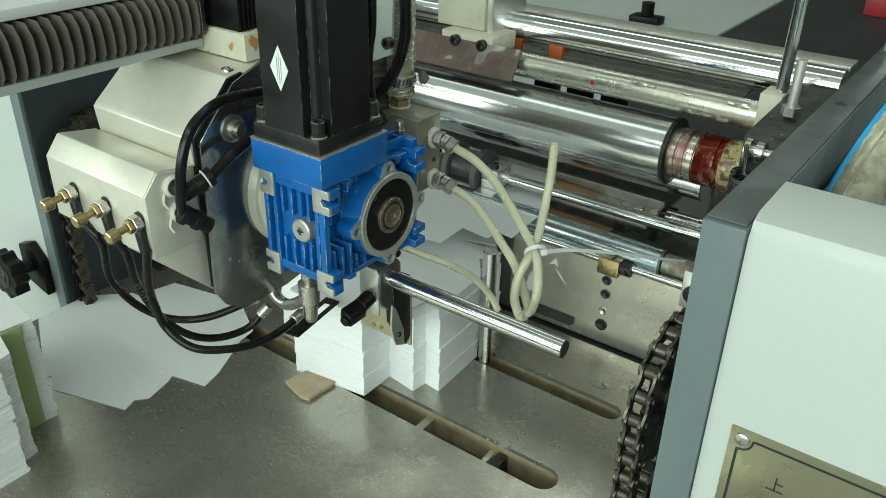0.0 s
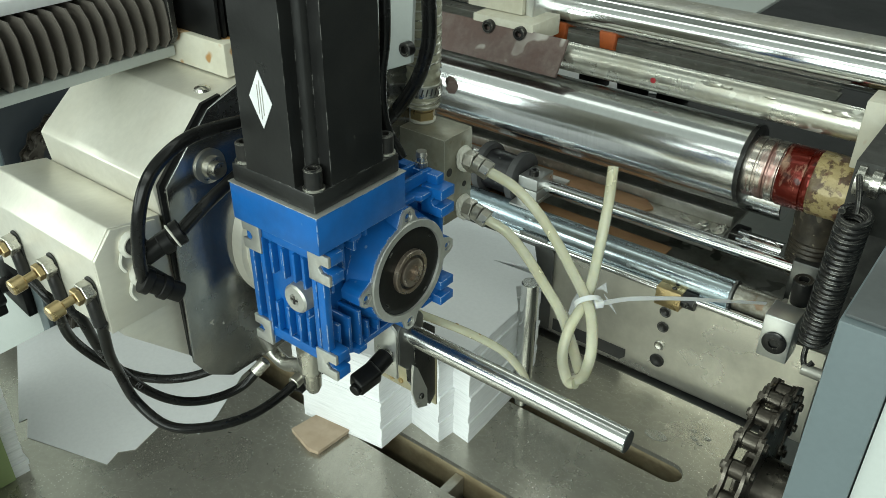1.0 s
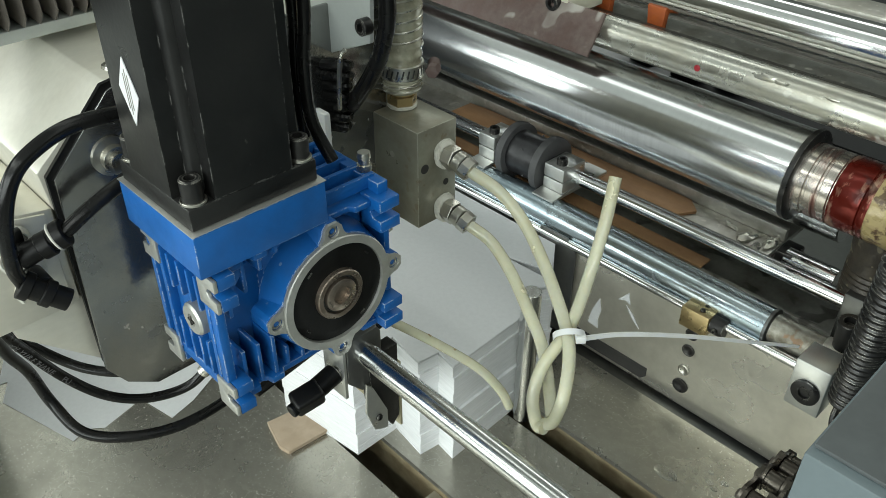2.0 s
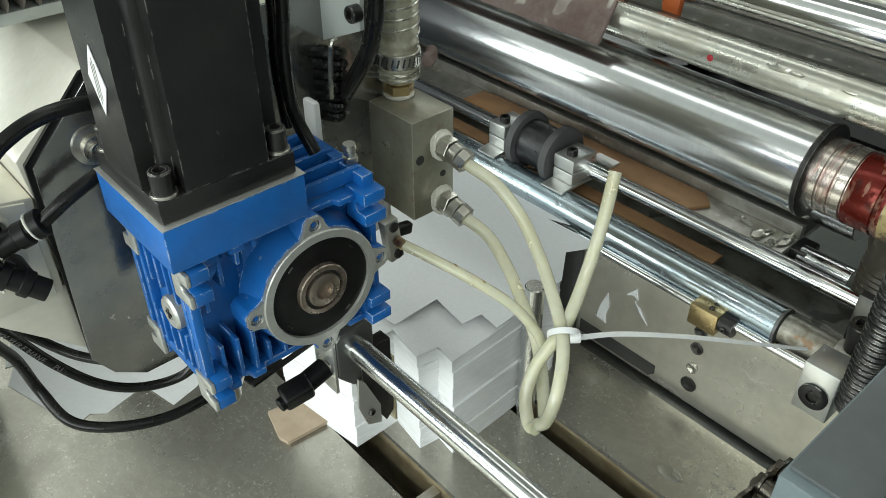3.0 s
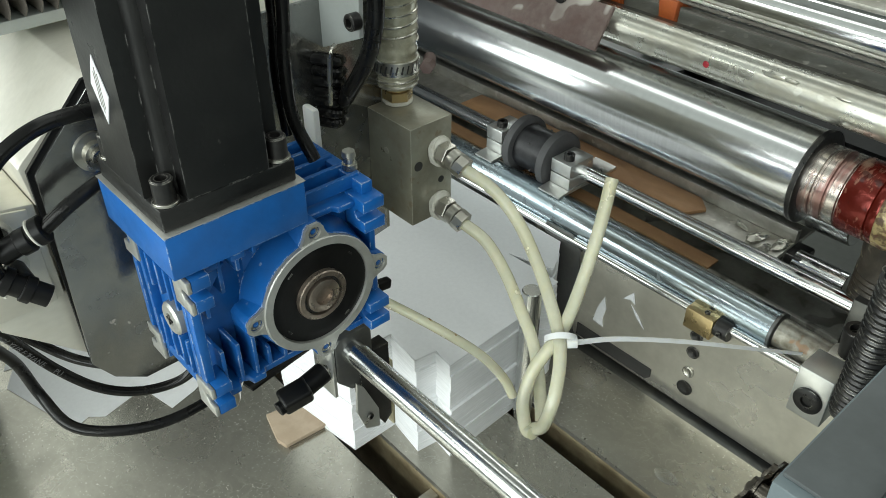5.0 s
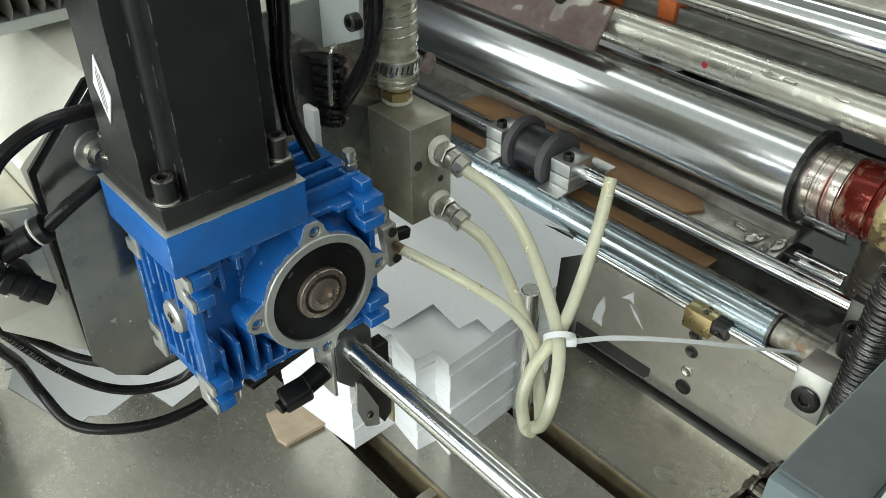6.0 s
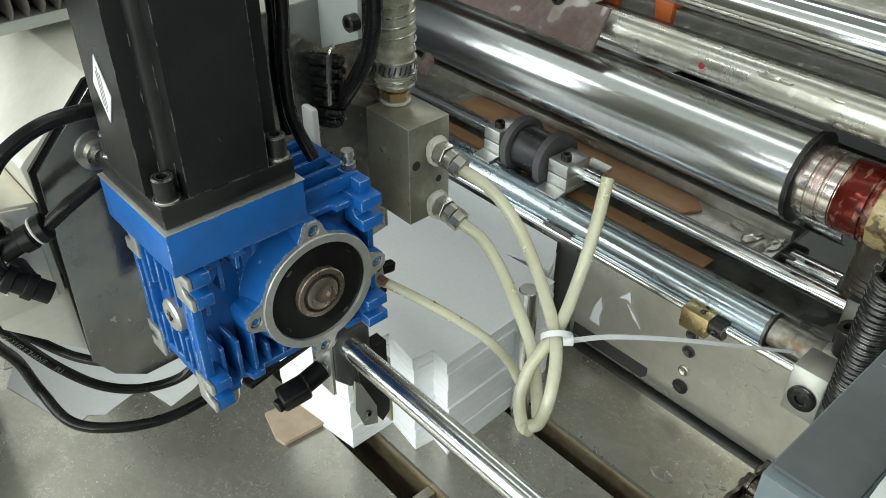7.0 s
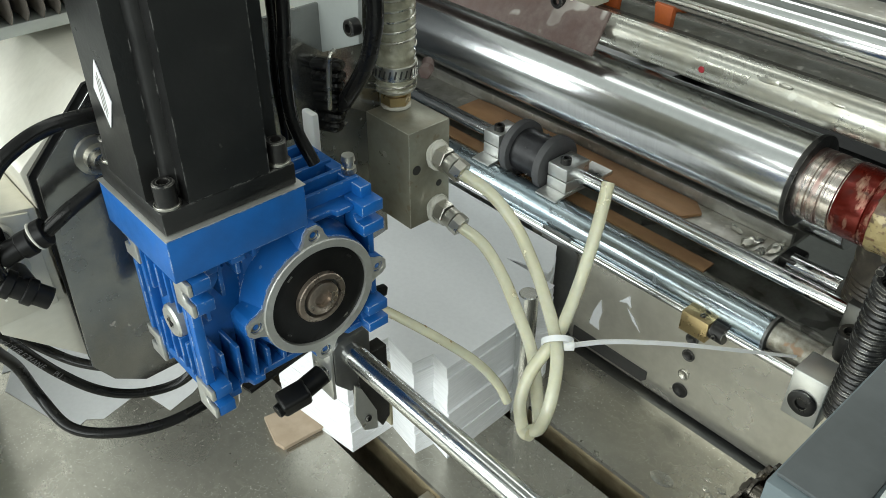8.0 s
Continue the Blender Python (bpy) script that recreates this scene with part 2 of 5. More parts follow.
    "goldplate": mat("yellowed_steel_plate", (0.5, 0.46, 0.32), 0.38, 0.5, (0.38, 0.33, 0.2), 25, 0.6, 180, 0.02),
    "orange": mat("orange_silicone", (0.42, 0.1, 0.02), 0.45, 0.0, (0.25, 0.05, 0.02), 40, 0.6, 120, 0.03),
    "bellows": mat("grey_bellows_fabric", (0.11, 0.097, 0.084), 0.5, 0.0, (0.13, 0.115, 0.1), 30, 0.6, 90, 0.05),
    "chain": mat("oiled_chain_steel", (0.1, 0.09, 0.075), 0.34, 0.85, (0.05, 0.042, 0.035), 60, 0.7, 200, 0.04),
    # one dark colour that paints the shade inside slots, ports and grooves
    "cav": mat("cavity_shade", (0.03, 0.03, 0.028), 0.6, 0.1, (0.05, 0.045, 0.04), 20, 0.5, 90, 0.03),
    "plate": mat("nameplate_brushed_gold", (0.34, 0.32, 0.22), 0.3, 0.85, (0.27, 0.25, 0.17), 14, 0.5, 300, 0.01),
    "ink": mat("black_print", (0.02, 0.02, 0.02), 0.5),
    "red": mat("red_paint", (0.35, 0.02, 0.03), 0.5, 0.0, (0.2, 0.01, 0.02), 30),
    "bluestripe": mat("blue_stripe", (0.02, 0.28, 0.6), 0.4),
    "water": mat("water_drop", (0.9, 0.9, 0.85), 0.05, 0.0, bump=0, transmission=0.9),
    "belt": mat("black_conveyor_belt", (0.02, 0.021, 0.023), 0.5, 0.0, (0.03, 0.03, 0.033), 8, 0.5, 200, 0.02, specks=(0.2, 0.2, 0.2), speck_scale=60, speck_cut=0.76),
    "floor": mat("grey_epoxy_floor", (0.3, 0.31, 0.29), 0.5, 0.0, (0.24, 0.25, 0.24), 2, 0.6, 40, 0.01),
    "wall": mat("painted_wall", (0.22, 0.235, 0.22), 0.8, 0.0, (0.18, 0.195, 0.18), 1.5, 0.4, 30, 0.01),
    "ceilpaint": mat("pale_ceiling_paint", (0.6, 0.61, 0.59), 0.8, 0.0, (0.55, 0.56, 0.54), 2, 0.4, 30, 0.01),
    "lens": mat("lamp_housing", (0.8, 0.8, 0.8), 0.5),
}


# ---- mesh helpers (all in world metres) ----
def box(x0, x1, y0, y1, z0, z1, bevel=0.0, seg=2):
    bm = bmesh.new()
    bmesh.ops.create_cube(bm, size=1)
    for v in bm.verts:
        v.co = Vector(((x0 + x1) / 2 + v.co.x * (x1 - x0), (y0 + y1) / 2 + v.co.y * (y1 - y0), (z0 + z1) / 2 + v.co.z * (z1 - z0)))
    if bevel:
        bmesh.ops.bevel(bm, geom=bm.edges[:], offset=bevel, segments=seg, profile=0.5, affect="EDGES")
    return bm


def turn(bm, m):
    bmesh.ops.transform(bm, matrix=m, verts=bm.verts)
    return bm


def join(*bms):
    out = bms[0]
    for b in bms[1:]:
        me = bpy.data.meshes.new("tmp")
        b.to_mesh(me)
        b.free()
        out.from_mesh(me)
        bpy.data.meshes.remove(me)
    return out


def lathe(p0, p1, profile, seg=32):
    """Turned body round the line p0-p1; profile: (distance along from p0, radius)."""
    p0, p1 = Vector(p0), Vector(p1)
    m = Matrix.Translation(p0) @ (p1 - p0).to_track_quat("Z", "Y").to_matrix().to_4x4()
    bm = bmesh.new()
    rings = []
    for d, r in profile:
        rings.append([bm.verts.new(m @ Vector((r * math.cos(2 * math.pi * i / seg), r * math.sin(2 * math.pi * i / seg), d))) for i in range(seg)])
    for a, c in zip(rings, rings[1:]):
        for i in range(seg):
            bm.faces.new((a[i], a[(i + 1) % seg], c[(i + 1) % seg], c[i]))
    bm.faces.new(list(reversed(rings[0])))
    bm.faces.new(rings[-1])
    return bm


def rod(p0, p1, r, seg=24, ch=0.0006):
    n = (Vector(p1) - Vector(p0)).length
    return lathe(p0, p1, [(0, r - ch), (ch, r), (n - ch, r), (n, r - ch)], seg)


def hexnut(p0, p1, r, ch=0.0006):
    return rod(p0, p1, r, 6, ch)


def prism(poly, axis, a, b, bevel=0.0):
    """Polygon (two coordinates in the plane across the axis, in xyz order) drawn out from a to b."""
    bm = bmesh.new()
    put = {"x": lambda u, v, w: (w, u, v), "y": lambda u, v, w: (u, w, v), "z": lambda u, v, w: (u, v, w)}[axis]
    lo, hi = [bm.verts.new(put(u, v, a)) for u, v in poly], [bm.verts.new(put(u, v, b)) for u, v in poly]
    n = len(poly)
    bm.faces.new(lo)
    bm.faces.new(list(reversed(hi)))
    for i in range(n):
        bm.faces.new((lo[i], hi[i], hi[(i + 1) % n], lo[(i + 1) % n]))
    bmesh.ops.recalc_face_normals(bm, faces=bm.faces)
    if bevel:
        bmesh.ops.bevel(bm, geom=bm.edges[:], offset=bevel, segments=2, profile=0.5, affect="EDGES")
    return bm


def holed(outer, holes, axis, a, b):
    """A flat plate with openings through it: outline and holes in the plane across the axis."""
    put = {"x": lambda u, v, w: (w, u, v), "y": lambda u, v, w: (u, w, v), "z": lambda u, v, w: (u, v, w)}[axis]
    bm = bmesh.new()
    for loop in (outer, *holes):
        vs = [bm.verts.new(put(u, v, a)) for u, v in loop]
        for i in range(len(vs)):
            bm.edges.new((vs[i], vs[(i + 1) % len(vs)]))
    bmesh.ops.triangle_fill(bm, use_beauty=True, use_dissolve=False, edges=bm.edges[:])
    got = bmesh.ops.extrude_face_region(bm, geom=bm.faces[:])
    d = Vector(put(0, 0, b)) - Vector(put(0, 0, a))
    bmesh.ops.translate(bm, vec=d, verts=[g for g in got["geom"] if isinstance(g, bmesh.types.BMVert)])
    bmesh.ops.recalc_face_normals(bm, faces=bm.faces)
    return bm


def ribbon(pts, wide, thick, taper=1.0):
    """A flat strap along the points, its width upright."""
    path = smooth_path(pts, 8)
    bm = bmesh.new()
    rings = []
    for k, p in enumerate(path):
        d = (path[min(k + 1, len(path) - 1)] - path[max(k - 1, 0)]).normalized()
        s = d.cross(Vector((0, 0, 1))).normalized()
        u = s.cross(d) * wide / 2 * (1 + (taper - 1) * k / (len(path) - 1))
        s = s * thick / 2
        rings.append([bm.verts.new(p + c) for c in (u + s, u - s, -u - s, -u + s)])
    for a, c in zip(rings, rings[1:]):
        for i in range(4):
            bm.faces.new((a[i], a[(i + 1) % 4], c[(i + 1) % 4], c[i]))
    bm.faces.new(rings[0])
    bm.faces.new(rings[-1])
    bmesh.ops.recalc_face_normals(bm, faces=bm.faces)
    return bm


def smooth_path(pts, n=8):
    pts = [Vector(p) for p in pts]
    ext = [2 * pts[0] - pts[1]] + pts + [2 * pts[-1] - pts[-2]]
    out = []
    for i in range(1, len(ext) - 2):
        a, b, c, d = ext[i - 1:i + 3]
        for k in range(n):
            t = k / n
            out.append(0.5 * (2 * b + (c - a) * t + (2 * a - 5 * b + 4 * c - d) * t * t + (3 * b - a - 3 * c + d) * t ** 3))
    return out + [pts[-1]]


def sweep(pts, r, seg=14, n=8, radius=None, curve=True):
    """A hose or wire along the points; radius(k, count) may vary it."""
    path = smooth_path(pts, n) if curve else [Vector(p) for p in pts]
    bm = bmesh.new()
    rings = []
    up = Vector((0.13, 0.21, 0.97))
    for k, p in enumerate(path):
        d = (path[min(k + 1, len(path) - 1)] - path[max(k - 1, 0)]).normalized()
        s = d.cross(up)
        s = s.normalized() if s.length > 0.05 else d.cross(Vector((1, 0, 0))).normalized()
        up = s.cross(d).normalized()
        rr = r * radius(k, len(path)) if radius else r
        rings.append([bm.verts.new(p + rr * (math.cos(2 * math.pi * i / seg) * s + math.sin(2 * math.pi * i / seg) * up)) for i in range(seg)])
    for a, c in zip(rings, rings[1:]):
        for i in range(seg):
            bm.faces.new((a[i], a[(i + 1) % seg], c[(i + 1) % seg], c[i]))
    bm.faces.new(list(reversed(rings[0])))
    bm.faces.new(rings[-1])
    bmesh.ops.recalc_face_normals(bm, faces=bm.faces)
    return bm


def helix(p0, p1, r, turns, wire, seg=8, per=16):
    p0, p1 = Vector(p0), Vector(p1)
    m = Matrix.Translation(p0) @ (p1 - p0).to_track_quat("Z", "Y").to_matrix().to_4x4()
    n, h = int(turns * per), (p1 - p0).length
    pts = [m @ Vector((r * math.cos(2 * math.pi * k / per), r * math.sin(2 * math.pi * k / per), h * k / n)) for k in range(n + 1)]
    return sweep(pts, wire, seg, curve=False)


def socket_bolt(p0, p1, r):
    """Cap screw: head along p0-p1 with a hexagon socket in its end."""
    p0, p1 = Vector(p0), Vector(p1)
    n = (p1 - p0).length
    return lathe(p0, p1, [(0, r), (n - 0.0008, r), (n, r - 0.0008), (n, r * 0.55), (n - r * 0.7, r * 0.5), (n - r * 0.7, 0.0001)], 18)


def thing(name, at, label, category, group="", kind=""):
    ob = new(name)
    ob.empty_display_size = 0.02
    ob.location = at
    return tagged(ob, label, category, group, kind)


def base_of(ob):
    p = Vector((0, 0, 0))
    while ob:
        p += ob.location
        ob = ob.parent
    return p


def part(name, bm, material, parent, label="", sharp=35):
    me = bpy.data.meshes.new(name)
    if parent:
        bmesh.ops.translate(bm, vec=-base_of(parent), verts=bm.verts)
    bm.to_mesh(me)
    bm.free()
    me.materials.append(M[material])
    me.polygons.foreach_set("use_smooth", [True] * len(me.polygons))
    me.set_sharp_from_angle(angle=radians(sharp))
    ob = new(name, me)
    ob.parent = parent
    if label:
        ob["label"] = label
    return ob


def structure(name, bm, material, label, category):
    return tagged(part(name, bm, material, None), label, category, kind="structure")


# ---- the room: walls and ceiling are unseen, added to shape the bounced light ----
structure("floor", box(-10, 6, -5, 8, -0.1, 0, 0), "floor", "grey painted workshop floor under the machine", "floor")
structure("ceiling", box(-10, 6, -5, 8, CEILING, CEILING + 0.1), "ceilpaint", "plain pale workshop ceiling out of view, added to bounce light", "ceiling")
structure("wall_north", box(-10, 6, 8, 8.2, 0, CEILING), "wall", "plain pale workshop wall out of view, added to close the room", "wall")
# unseen wall pieces that leave an opening for the added front light
for name, x0, x1, z0, z1 in (("wall_south_low", -10, 6, 0, 1.35), ("wall_south_high", -10, 6, 3.05, CEILING), ("wall_south_west", -10, -7.4, 1.35, 3.05), ("wall_south_east", 4.0, 6, 1.35, 3.05)):
    structure(name, box(x0, x1, -3.7, -3.5, z0, z1), "wall", "plain unseen workshop wall round the added front light", "wall")
structure("wall_west", box(-10.2, -10, -5.2, 8.2, 0, CEILING), "wall", "plain pale workshop wall out of view, added to close the room", "wall")
structure("wall_east", box(6, 6.2, -5.2, 8.2, 0, CEILING), "wall", "plain pale workshop wall out of view, added to close the room", "wall")
for lx, ly in LAMP_PLACES:
    fixture = thing("ceiling_light", (lx, ly, CEILING), "white sheet-steel ceiling lamp housing above the machine", "lamp", "ceiling lamps")
    part("housing", box(lx - 0.7, lx + 0.7, ly - 0.2, ly + 0.2, CEILING - 0.1, CEILING, 0.004), "lens", fixture)

# ---- the machine table ----
table = thing("machine_table", (-0.6, 0.6, 0.85), "worn scratched steel machine table with two long slots", "table")
TZ0, TZ1 = 0.844, 0.85
RIGHT = -0.222
def slot(x0, x1, y0, y1, n=8):
    r, yc = (y1 - y0) / 2, (y0 + y1) / 2
    return [(x1 - r + r * math.cos(math.pi * (k / n - 0.5)), yc + r * math.sin(math.pi * (k / n - 0.5))) for k in range(n + 1)] + [(x0, y1), (x0, y0)]
part("tabletop", holed([(-1.1, 0.0), (RIGHT, 0.0), (RIGHT, 0.986), (-1.1, 0.986)],
                       [slot(-0.86, -0.292, 0.682, 0.722), slot(-0.53, -0.286, 0.847, 0.879)], "z", TZ0, TZ1), "table", table)
# dark backing sheet: the unlit inside below the slots, put into colour
part("slot_dark_backing", box(-1.1, RIGHT, 0.5, 0.968, 0.70, 0.706), "cav", table, "dark sheet painted as the shaded inside under the slots")
# far rails take the tan colour that paints their reflected light
for y0, y1, m in ((0.660, 0.672, "gunmetal"), (0.7235, 0.7275, "slotwall"), (0.836, 0.843, "gunmetal"), (0.8805, 0.8845, "slotwall")):
    part("side_rail", box(-1.08, RIGHT, y0, y1, 0.76, TZ0 - 0.001, 0.001), m, table)
part("cross_bar", rod((-0.395, 0.67, 0.825), (-0.395, 0.723, 0.825), 0.006), "steel", table)
part("cross_bar", box(-0.385, -0.372, 0.673, 0.723, 0.78, 0.835, 0.001), "bolt", table)
part("cross_bar", box(-0.50, -0.488, 0.673, 0.723, 0.78, 0.835, 0.001), "dirty", table)
for lx in (-1.06, -0.26):
    for ly in (0.06, 0.92):
        part("leg", box(lx - 0.03, lx + 0.03, ly - 0.03, ly + 0.03, 0, TZ0, 0.003), "grey", table)

# ---- paper ----
BLANK = [(-0.695, 0.672), (-0.582, 0.687), (-0.582, 0.742), (-0.536, 0.736), (-0.533, 0.760), (-0.508, 0.757), (-0.512, 0.857), (-0.541, 0.896),
         (-0.524, 0.925), (-0.526, 0.932), (-0.598, 0.928), (-0.545, 0.946), (-0.553, 0.962), (-0.574, 0.99), (-0.80, 0.99), (-0.81, 0.90), (-0.79, 0.74), (-0.70, 0.74)]
STACK_TOP = 0.984
stack = thing("paper_stack", (-0.6, 0.8, TZ1), "tall stack of white die-cut paperboard blanks on the steel table", "paper stack")
rng = random.Random(4)
layers = []
z, dx, dy = TZ1, 0.0, 0.0
while z < STACK_TOP - 0.004:
    h = rng.choice([0.0022, 0.0034, 0.0052, 0.0085])
    h = min(h, STACK_TOP - 0.0005 - z)
    if rng.random() < 0.16:
        dx, dy = rng.uniform(-0.0022, 0.0026), rng.uniform(-0.0006, 0.0006)
    jx, jy = dx + rng.uniform(-0.0002, 0.0002), dy + rng.uniform(-0.00006, 0.00006)
    layers.append(prism([(x + jx, y + jy) for x, y in BLANK], "z", z + 0.00005, z + h))
    z += h
tagged(part("stack_body", join(*layers), "paperedge", stack), kind="stuff")
part("top_blank", prism(BLANK, "z", STACK_TOP - 0.0005, STACK_TOP), "paper", stack)

sheets = []
for k in range(3):
    s = thing("paper_blank", (-0.6, 0.8, STACK_TOP + 0.0006), "white die-cut paperboard blank being fed off the stack", "paper sheet", "fed blanks")
    part("sheet", prism(BLANK, "z", STACK_TOP + 0.0006, STACK_TOP + 0.0011), "paper", s)
    sheets.append(s)

loose = [[(-1.10, 0.522), (-0.955, 0.446), (-0.953, 0.456), (-0.923, 0.439), (-0.811, 0.473), (-0.818, 0.492), (-0.806, 0.507), (-0.816, 0.546), (-0.845, 0.60), (-0.95, 0.66), (-1.05, 0.655), (-1.10, 0.604)],
         [(-1.04, 0.64), (-0.94, 0.55), (-0.835, 0.553), (-0.767, 0.568), (-0.775, 0.60), (-0.81, 0.67), (-0.815, 0.70), (-0.877, 0.735), (-0.90, 0.742), (-1.021, 0.716)]]
for k, poly in enumerate(loose):
    s = thing("loose_blank", (poly[0][0], poly[0][1], TZ1), "loose white die-cut paperboard blank lying on the table", "paper sheet", "loose blanks")
    part("sheet", prism(poly, "z", TZ1 + 0.0004 + 0.0008 * k, TZ1 + 0.0009 + 0.0008 * k), "paper", s)

def pile(poly, top, label, seed, steps):
    """A stack of boards: poly from its visible right corner round; each band of boards slides a little."""
    r = random.Random(seed)
    st = thing("paper_stack", (poly[0][0], poly[0][1], TZ1), label, "paper stack")
    layers, z, dx, dy = [], TZ1, 0.0, 0.0
    while z < top - 0.001:
        h = min(r.choice([0.0015, 0.002, 0.003]), top - z)
        if r.random() < steps:
            dx, dy = r.uniform(-0.003, 0.003), r.uniform(-0.002, 0.002)
        jx, jy = dx + r.uniform(-0.0006, 0.0006), dy + r.uniform(-0.0004, 0.0004)
        layers.append(prism([(x + jx, y + jy) for x, y in poly], "z", z + 0.0001, z + h))
        z += h
    tagged(part("stack_body", join(*layers), "paperedge", st), kind="stuff")
    part("top_board", prism(poly, "z", top + 0.0001, top + 0.0008), "paper", st)
    return st
green_pile = pile([(-0.871, 0.414), (-0.875, 0.376), (-0.88, 0.33), (-1.06, 0.35), (-1.05, 0.43)], 1.0, "stack of white boards with a green printed edge band", 3, 0.06)
part("green_band", prism([(-0.8715, 0.397), (-0.8695, 0.397), (-0.8745, 0.335), (-0.8785, 0.335)], "z", TZ1 + 0.001, 0.999), "green", green_pile, "green printed paper edges")
pile([(-0.828, 0.361), (-0.823, 0.340), (-0.82, 0.30), (-0.868, 0.28), (-0.868, 0.372)], 0.998, "stack of white folded boards beside the green-banded stack", 5, 0.1)
pile([(-0.804, 0.337), (-0.804, 0.30), (-0.80, 0.20), (-0.98, 0.20), (-0.9, 0.275), (-0.819, 0.295), (-0.819, 0.337)], 1.0, "stack of white boards with ragged torn edges", 7, 0.25)

card = thing("cardboard_piece", (-0.65, 0.66, TZ1), "folded piece of brown cardboard lying beside the paper stack", "cardboard")
CARD = [(-0.684, 0.640), (-0.676, 0.687), (-0.628, 0.688), (-0.632, 0.633), (-0.646, 0.630)]
part("upper_ply", prism(CARD, "z", TZ1 + 0.0036, TZ1 + 0.0064, 0.0005), "card", card)
part("lower_ply", prism([(x * 0.98 - 0.0135, y * 0.98 + 0.0128) for x, y in CARD], "z", TZ1 + 0.0004, TZ1 + 0.0032, 0.0005), "card", card)

# ---- vertical guide post, feed plate with holes ----
post = thing("guide_post", (-0.498, 0.857, TZ1), "round polished steel guide post standing on the table", "post")
part("shaft", rod((-0.498, 0.857, TZ1), (-0.498, 0.857, 1.031), 0.0102, 28, 0.001), "rodsteel", post)

plate = thing("feed_plate", (-0.5, 0.997, 0.8), "upright steel feed plate with a column of screw holes", "plate")
def bent(profile, x0, x1, thick):
    """A sheet drawn out along x: profile of (y, z) on its front side."""
    back = [(y + thick, z) for y, z in reversed(profile)]
    return prism(profile + back, "x", x0, x1)
BEND = [(0.997 + 0.020 * (1 - math.cos(radians(a))), 0.880 - 0.040 * math.sin(radians(a))) for a in range(0, 91, 9)]
part("panel", bent([(0.997, 0.985)] + BEND, -0.62, -0.2, 0.005), "feedsteel", plate)
SLOT = [(-0.54, 0.861), (-0.436, 0.861), (-0.430, 0.867), (-0.430, 0.879), (-0.54, 0.879)]
# slab on the panel's front; its dark colour is the slot's shade
part("slot", prism(SLOT, "y", 0.9958, 0.9972), "cav", plate, "flat dark slab painted as the plate's shaded slot")
for hz, r, m in ((0.960, 0.0075, "bolt"), (0.937, 0.0075, "bolt"), (0.908, 0.0068, "nickel"), (0.884, 0.0095, "bolt")):
    part("screw", lathe((-0.386, 0.9968, hz), (-0.386, 0.99, hz), [(0, r), (0.0012, r), (0.0016, r * 0.8), (0.0007, r * 0.5), (0.0002, 0.0002)], 22), m, plate)
# dark strip added in place of the shaded gap behind the table edge
part("gap_shade_strip", box(-0.62, RIGHT, 0.9865, 1.05, 0.80, 0.8395, 0.001), "gunmetal", plate)
SCRAPS = [[(-0.512, 0.918), (0.006, 0.022), (0.010, 0.006), (0.007, -0.010), (0.009, -0.022), (-0.006, -0.020), (-0.002, 0.002)],
          [(-0.473, 0.959), (0.004, 0.010), (0.008, -0.005), (0.001, -0.002), (-0.009, -0.006)],
          [(-0.460, 0.939), (-0.010, 0.012), (0.001, 0.003), (0.011, -0.011), (-0.001, -0.001)]]
for poly in SCRAPS:
    sx, sz = poly[0]
    part("paper_scrap", prism([(sx + u, sz + v) for u, v in poly[1:]], "y", 0.9955, 0.9965), "paper", plate, "torn white paper scrap")
side_dark = thing("corner_bracket", (-0.575, 0.985, 0.85), "dented dark grey sheet-metal corner bracket beside the stack", "bracket")
part("sheet_metal", prism([(-0.545, 0.86), (-0.545, 0.985), (-0.56, 1.0), (-0.60, 1.0), (-0.60, 0.86)], "y", 0.9915, 0.9955, 0.001), "gunmetal", side_dark)

for k, (wx, wy, r) in enumerate(((-0.339, 0.907, 0.011), (-0.30, 0.93, 0.0035), (-0.292, 0.925, 0.003), (-0.288, 0.94, 0.004), (-0.306, 0.942, 0.003))):
    d = thing("water_drop", (wx, wy, TZ1), "small clear puddle of liquid on the steel table", "water", "drops on the table")
    bm = lathe((0, 0, 0), (0, 0, 1), [(0, r), (0.0006, r * 0.9), (0.001, r * 0.5), (0.0011, 0.0002)], 16)
    turn(bm, Matrix.Translation((wx, wy, TZ1 + 0.0004)) @ Matrix.Diagonal((1.25, 0.8, 1, 1)))
    part("drop", bm, "water", d)

# ---- rollers ----
roller = thing("main_roller", (-0.34, 1.06, 1.151), "large polished steel roller with an ink-stained journal", "roller")
part("barrel", lathe((-1.35, 1.06, 1.151), (-0.34, 1.06, 1.151), [(0, 0.043), (0.001, 0.044), (1.0045, 0.044)], 96), "roller", roller)
part("journal", lathe((-0.34, 1.06, 1.151), (-0.18, 1.06, 1.151), [(0, 0.0345), (0.010, 0.0345), (0.011, 0.033), (0.013, 0.033), (0.014, 0.0345), (0.022, 0.0345), (0.023, 0.033), (0.025, 0.033), (0.026, 0.0345), (0.034, 0.0345), (0.035, 0.033), (0.16, 0.031)], 64), "redneck", roller, "grooved steel journal stained with red ink")
part("ink_film", lathe((-0.304, 1.06, 1.151), (-0.27, 1.06, 1.151), [(0, 0.0345), (0.001, 0.0352), (0.026, 0.0352), (0.027, 0.034), (0.03, 0.0352), (0.034, 0.0352)], 64), "redband", roller, "film of dried red ink")
crust = lathe((-0.27, 1.06, 1.151), (-0.18, 1.06, 1.151), [(0, 0.0348)] + [(0.006 * k + 0.003, 0.0352) for k in range(14)] + [(0.09, 0.034)], 56)
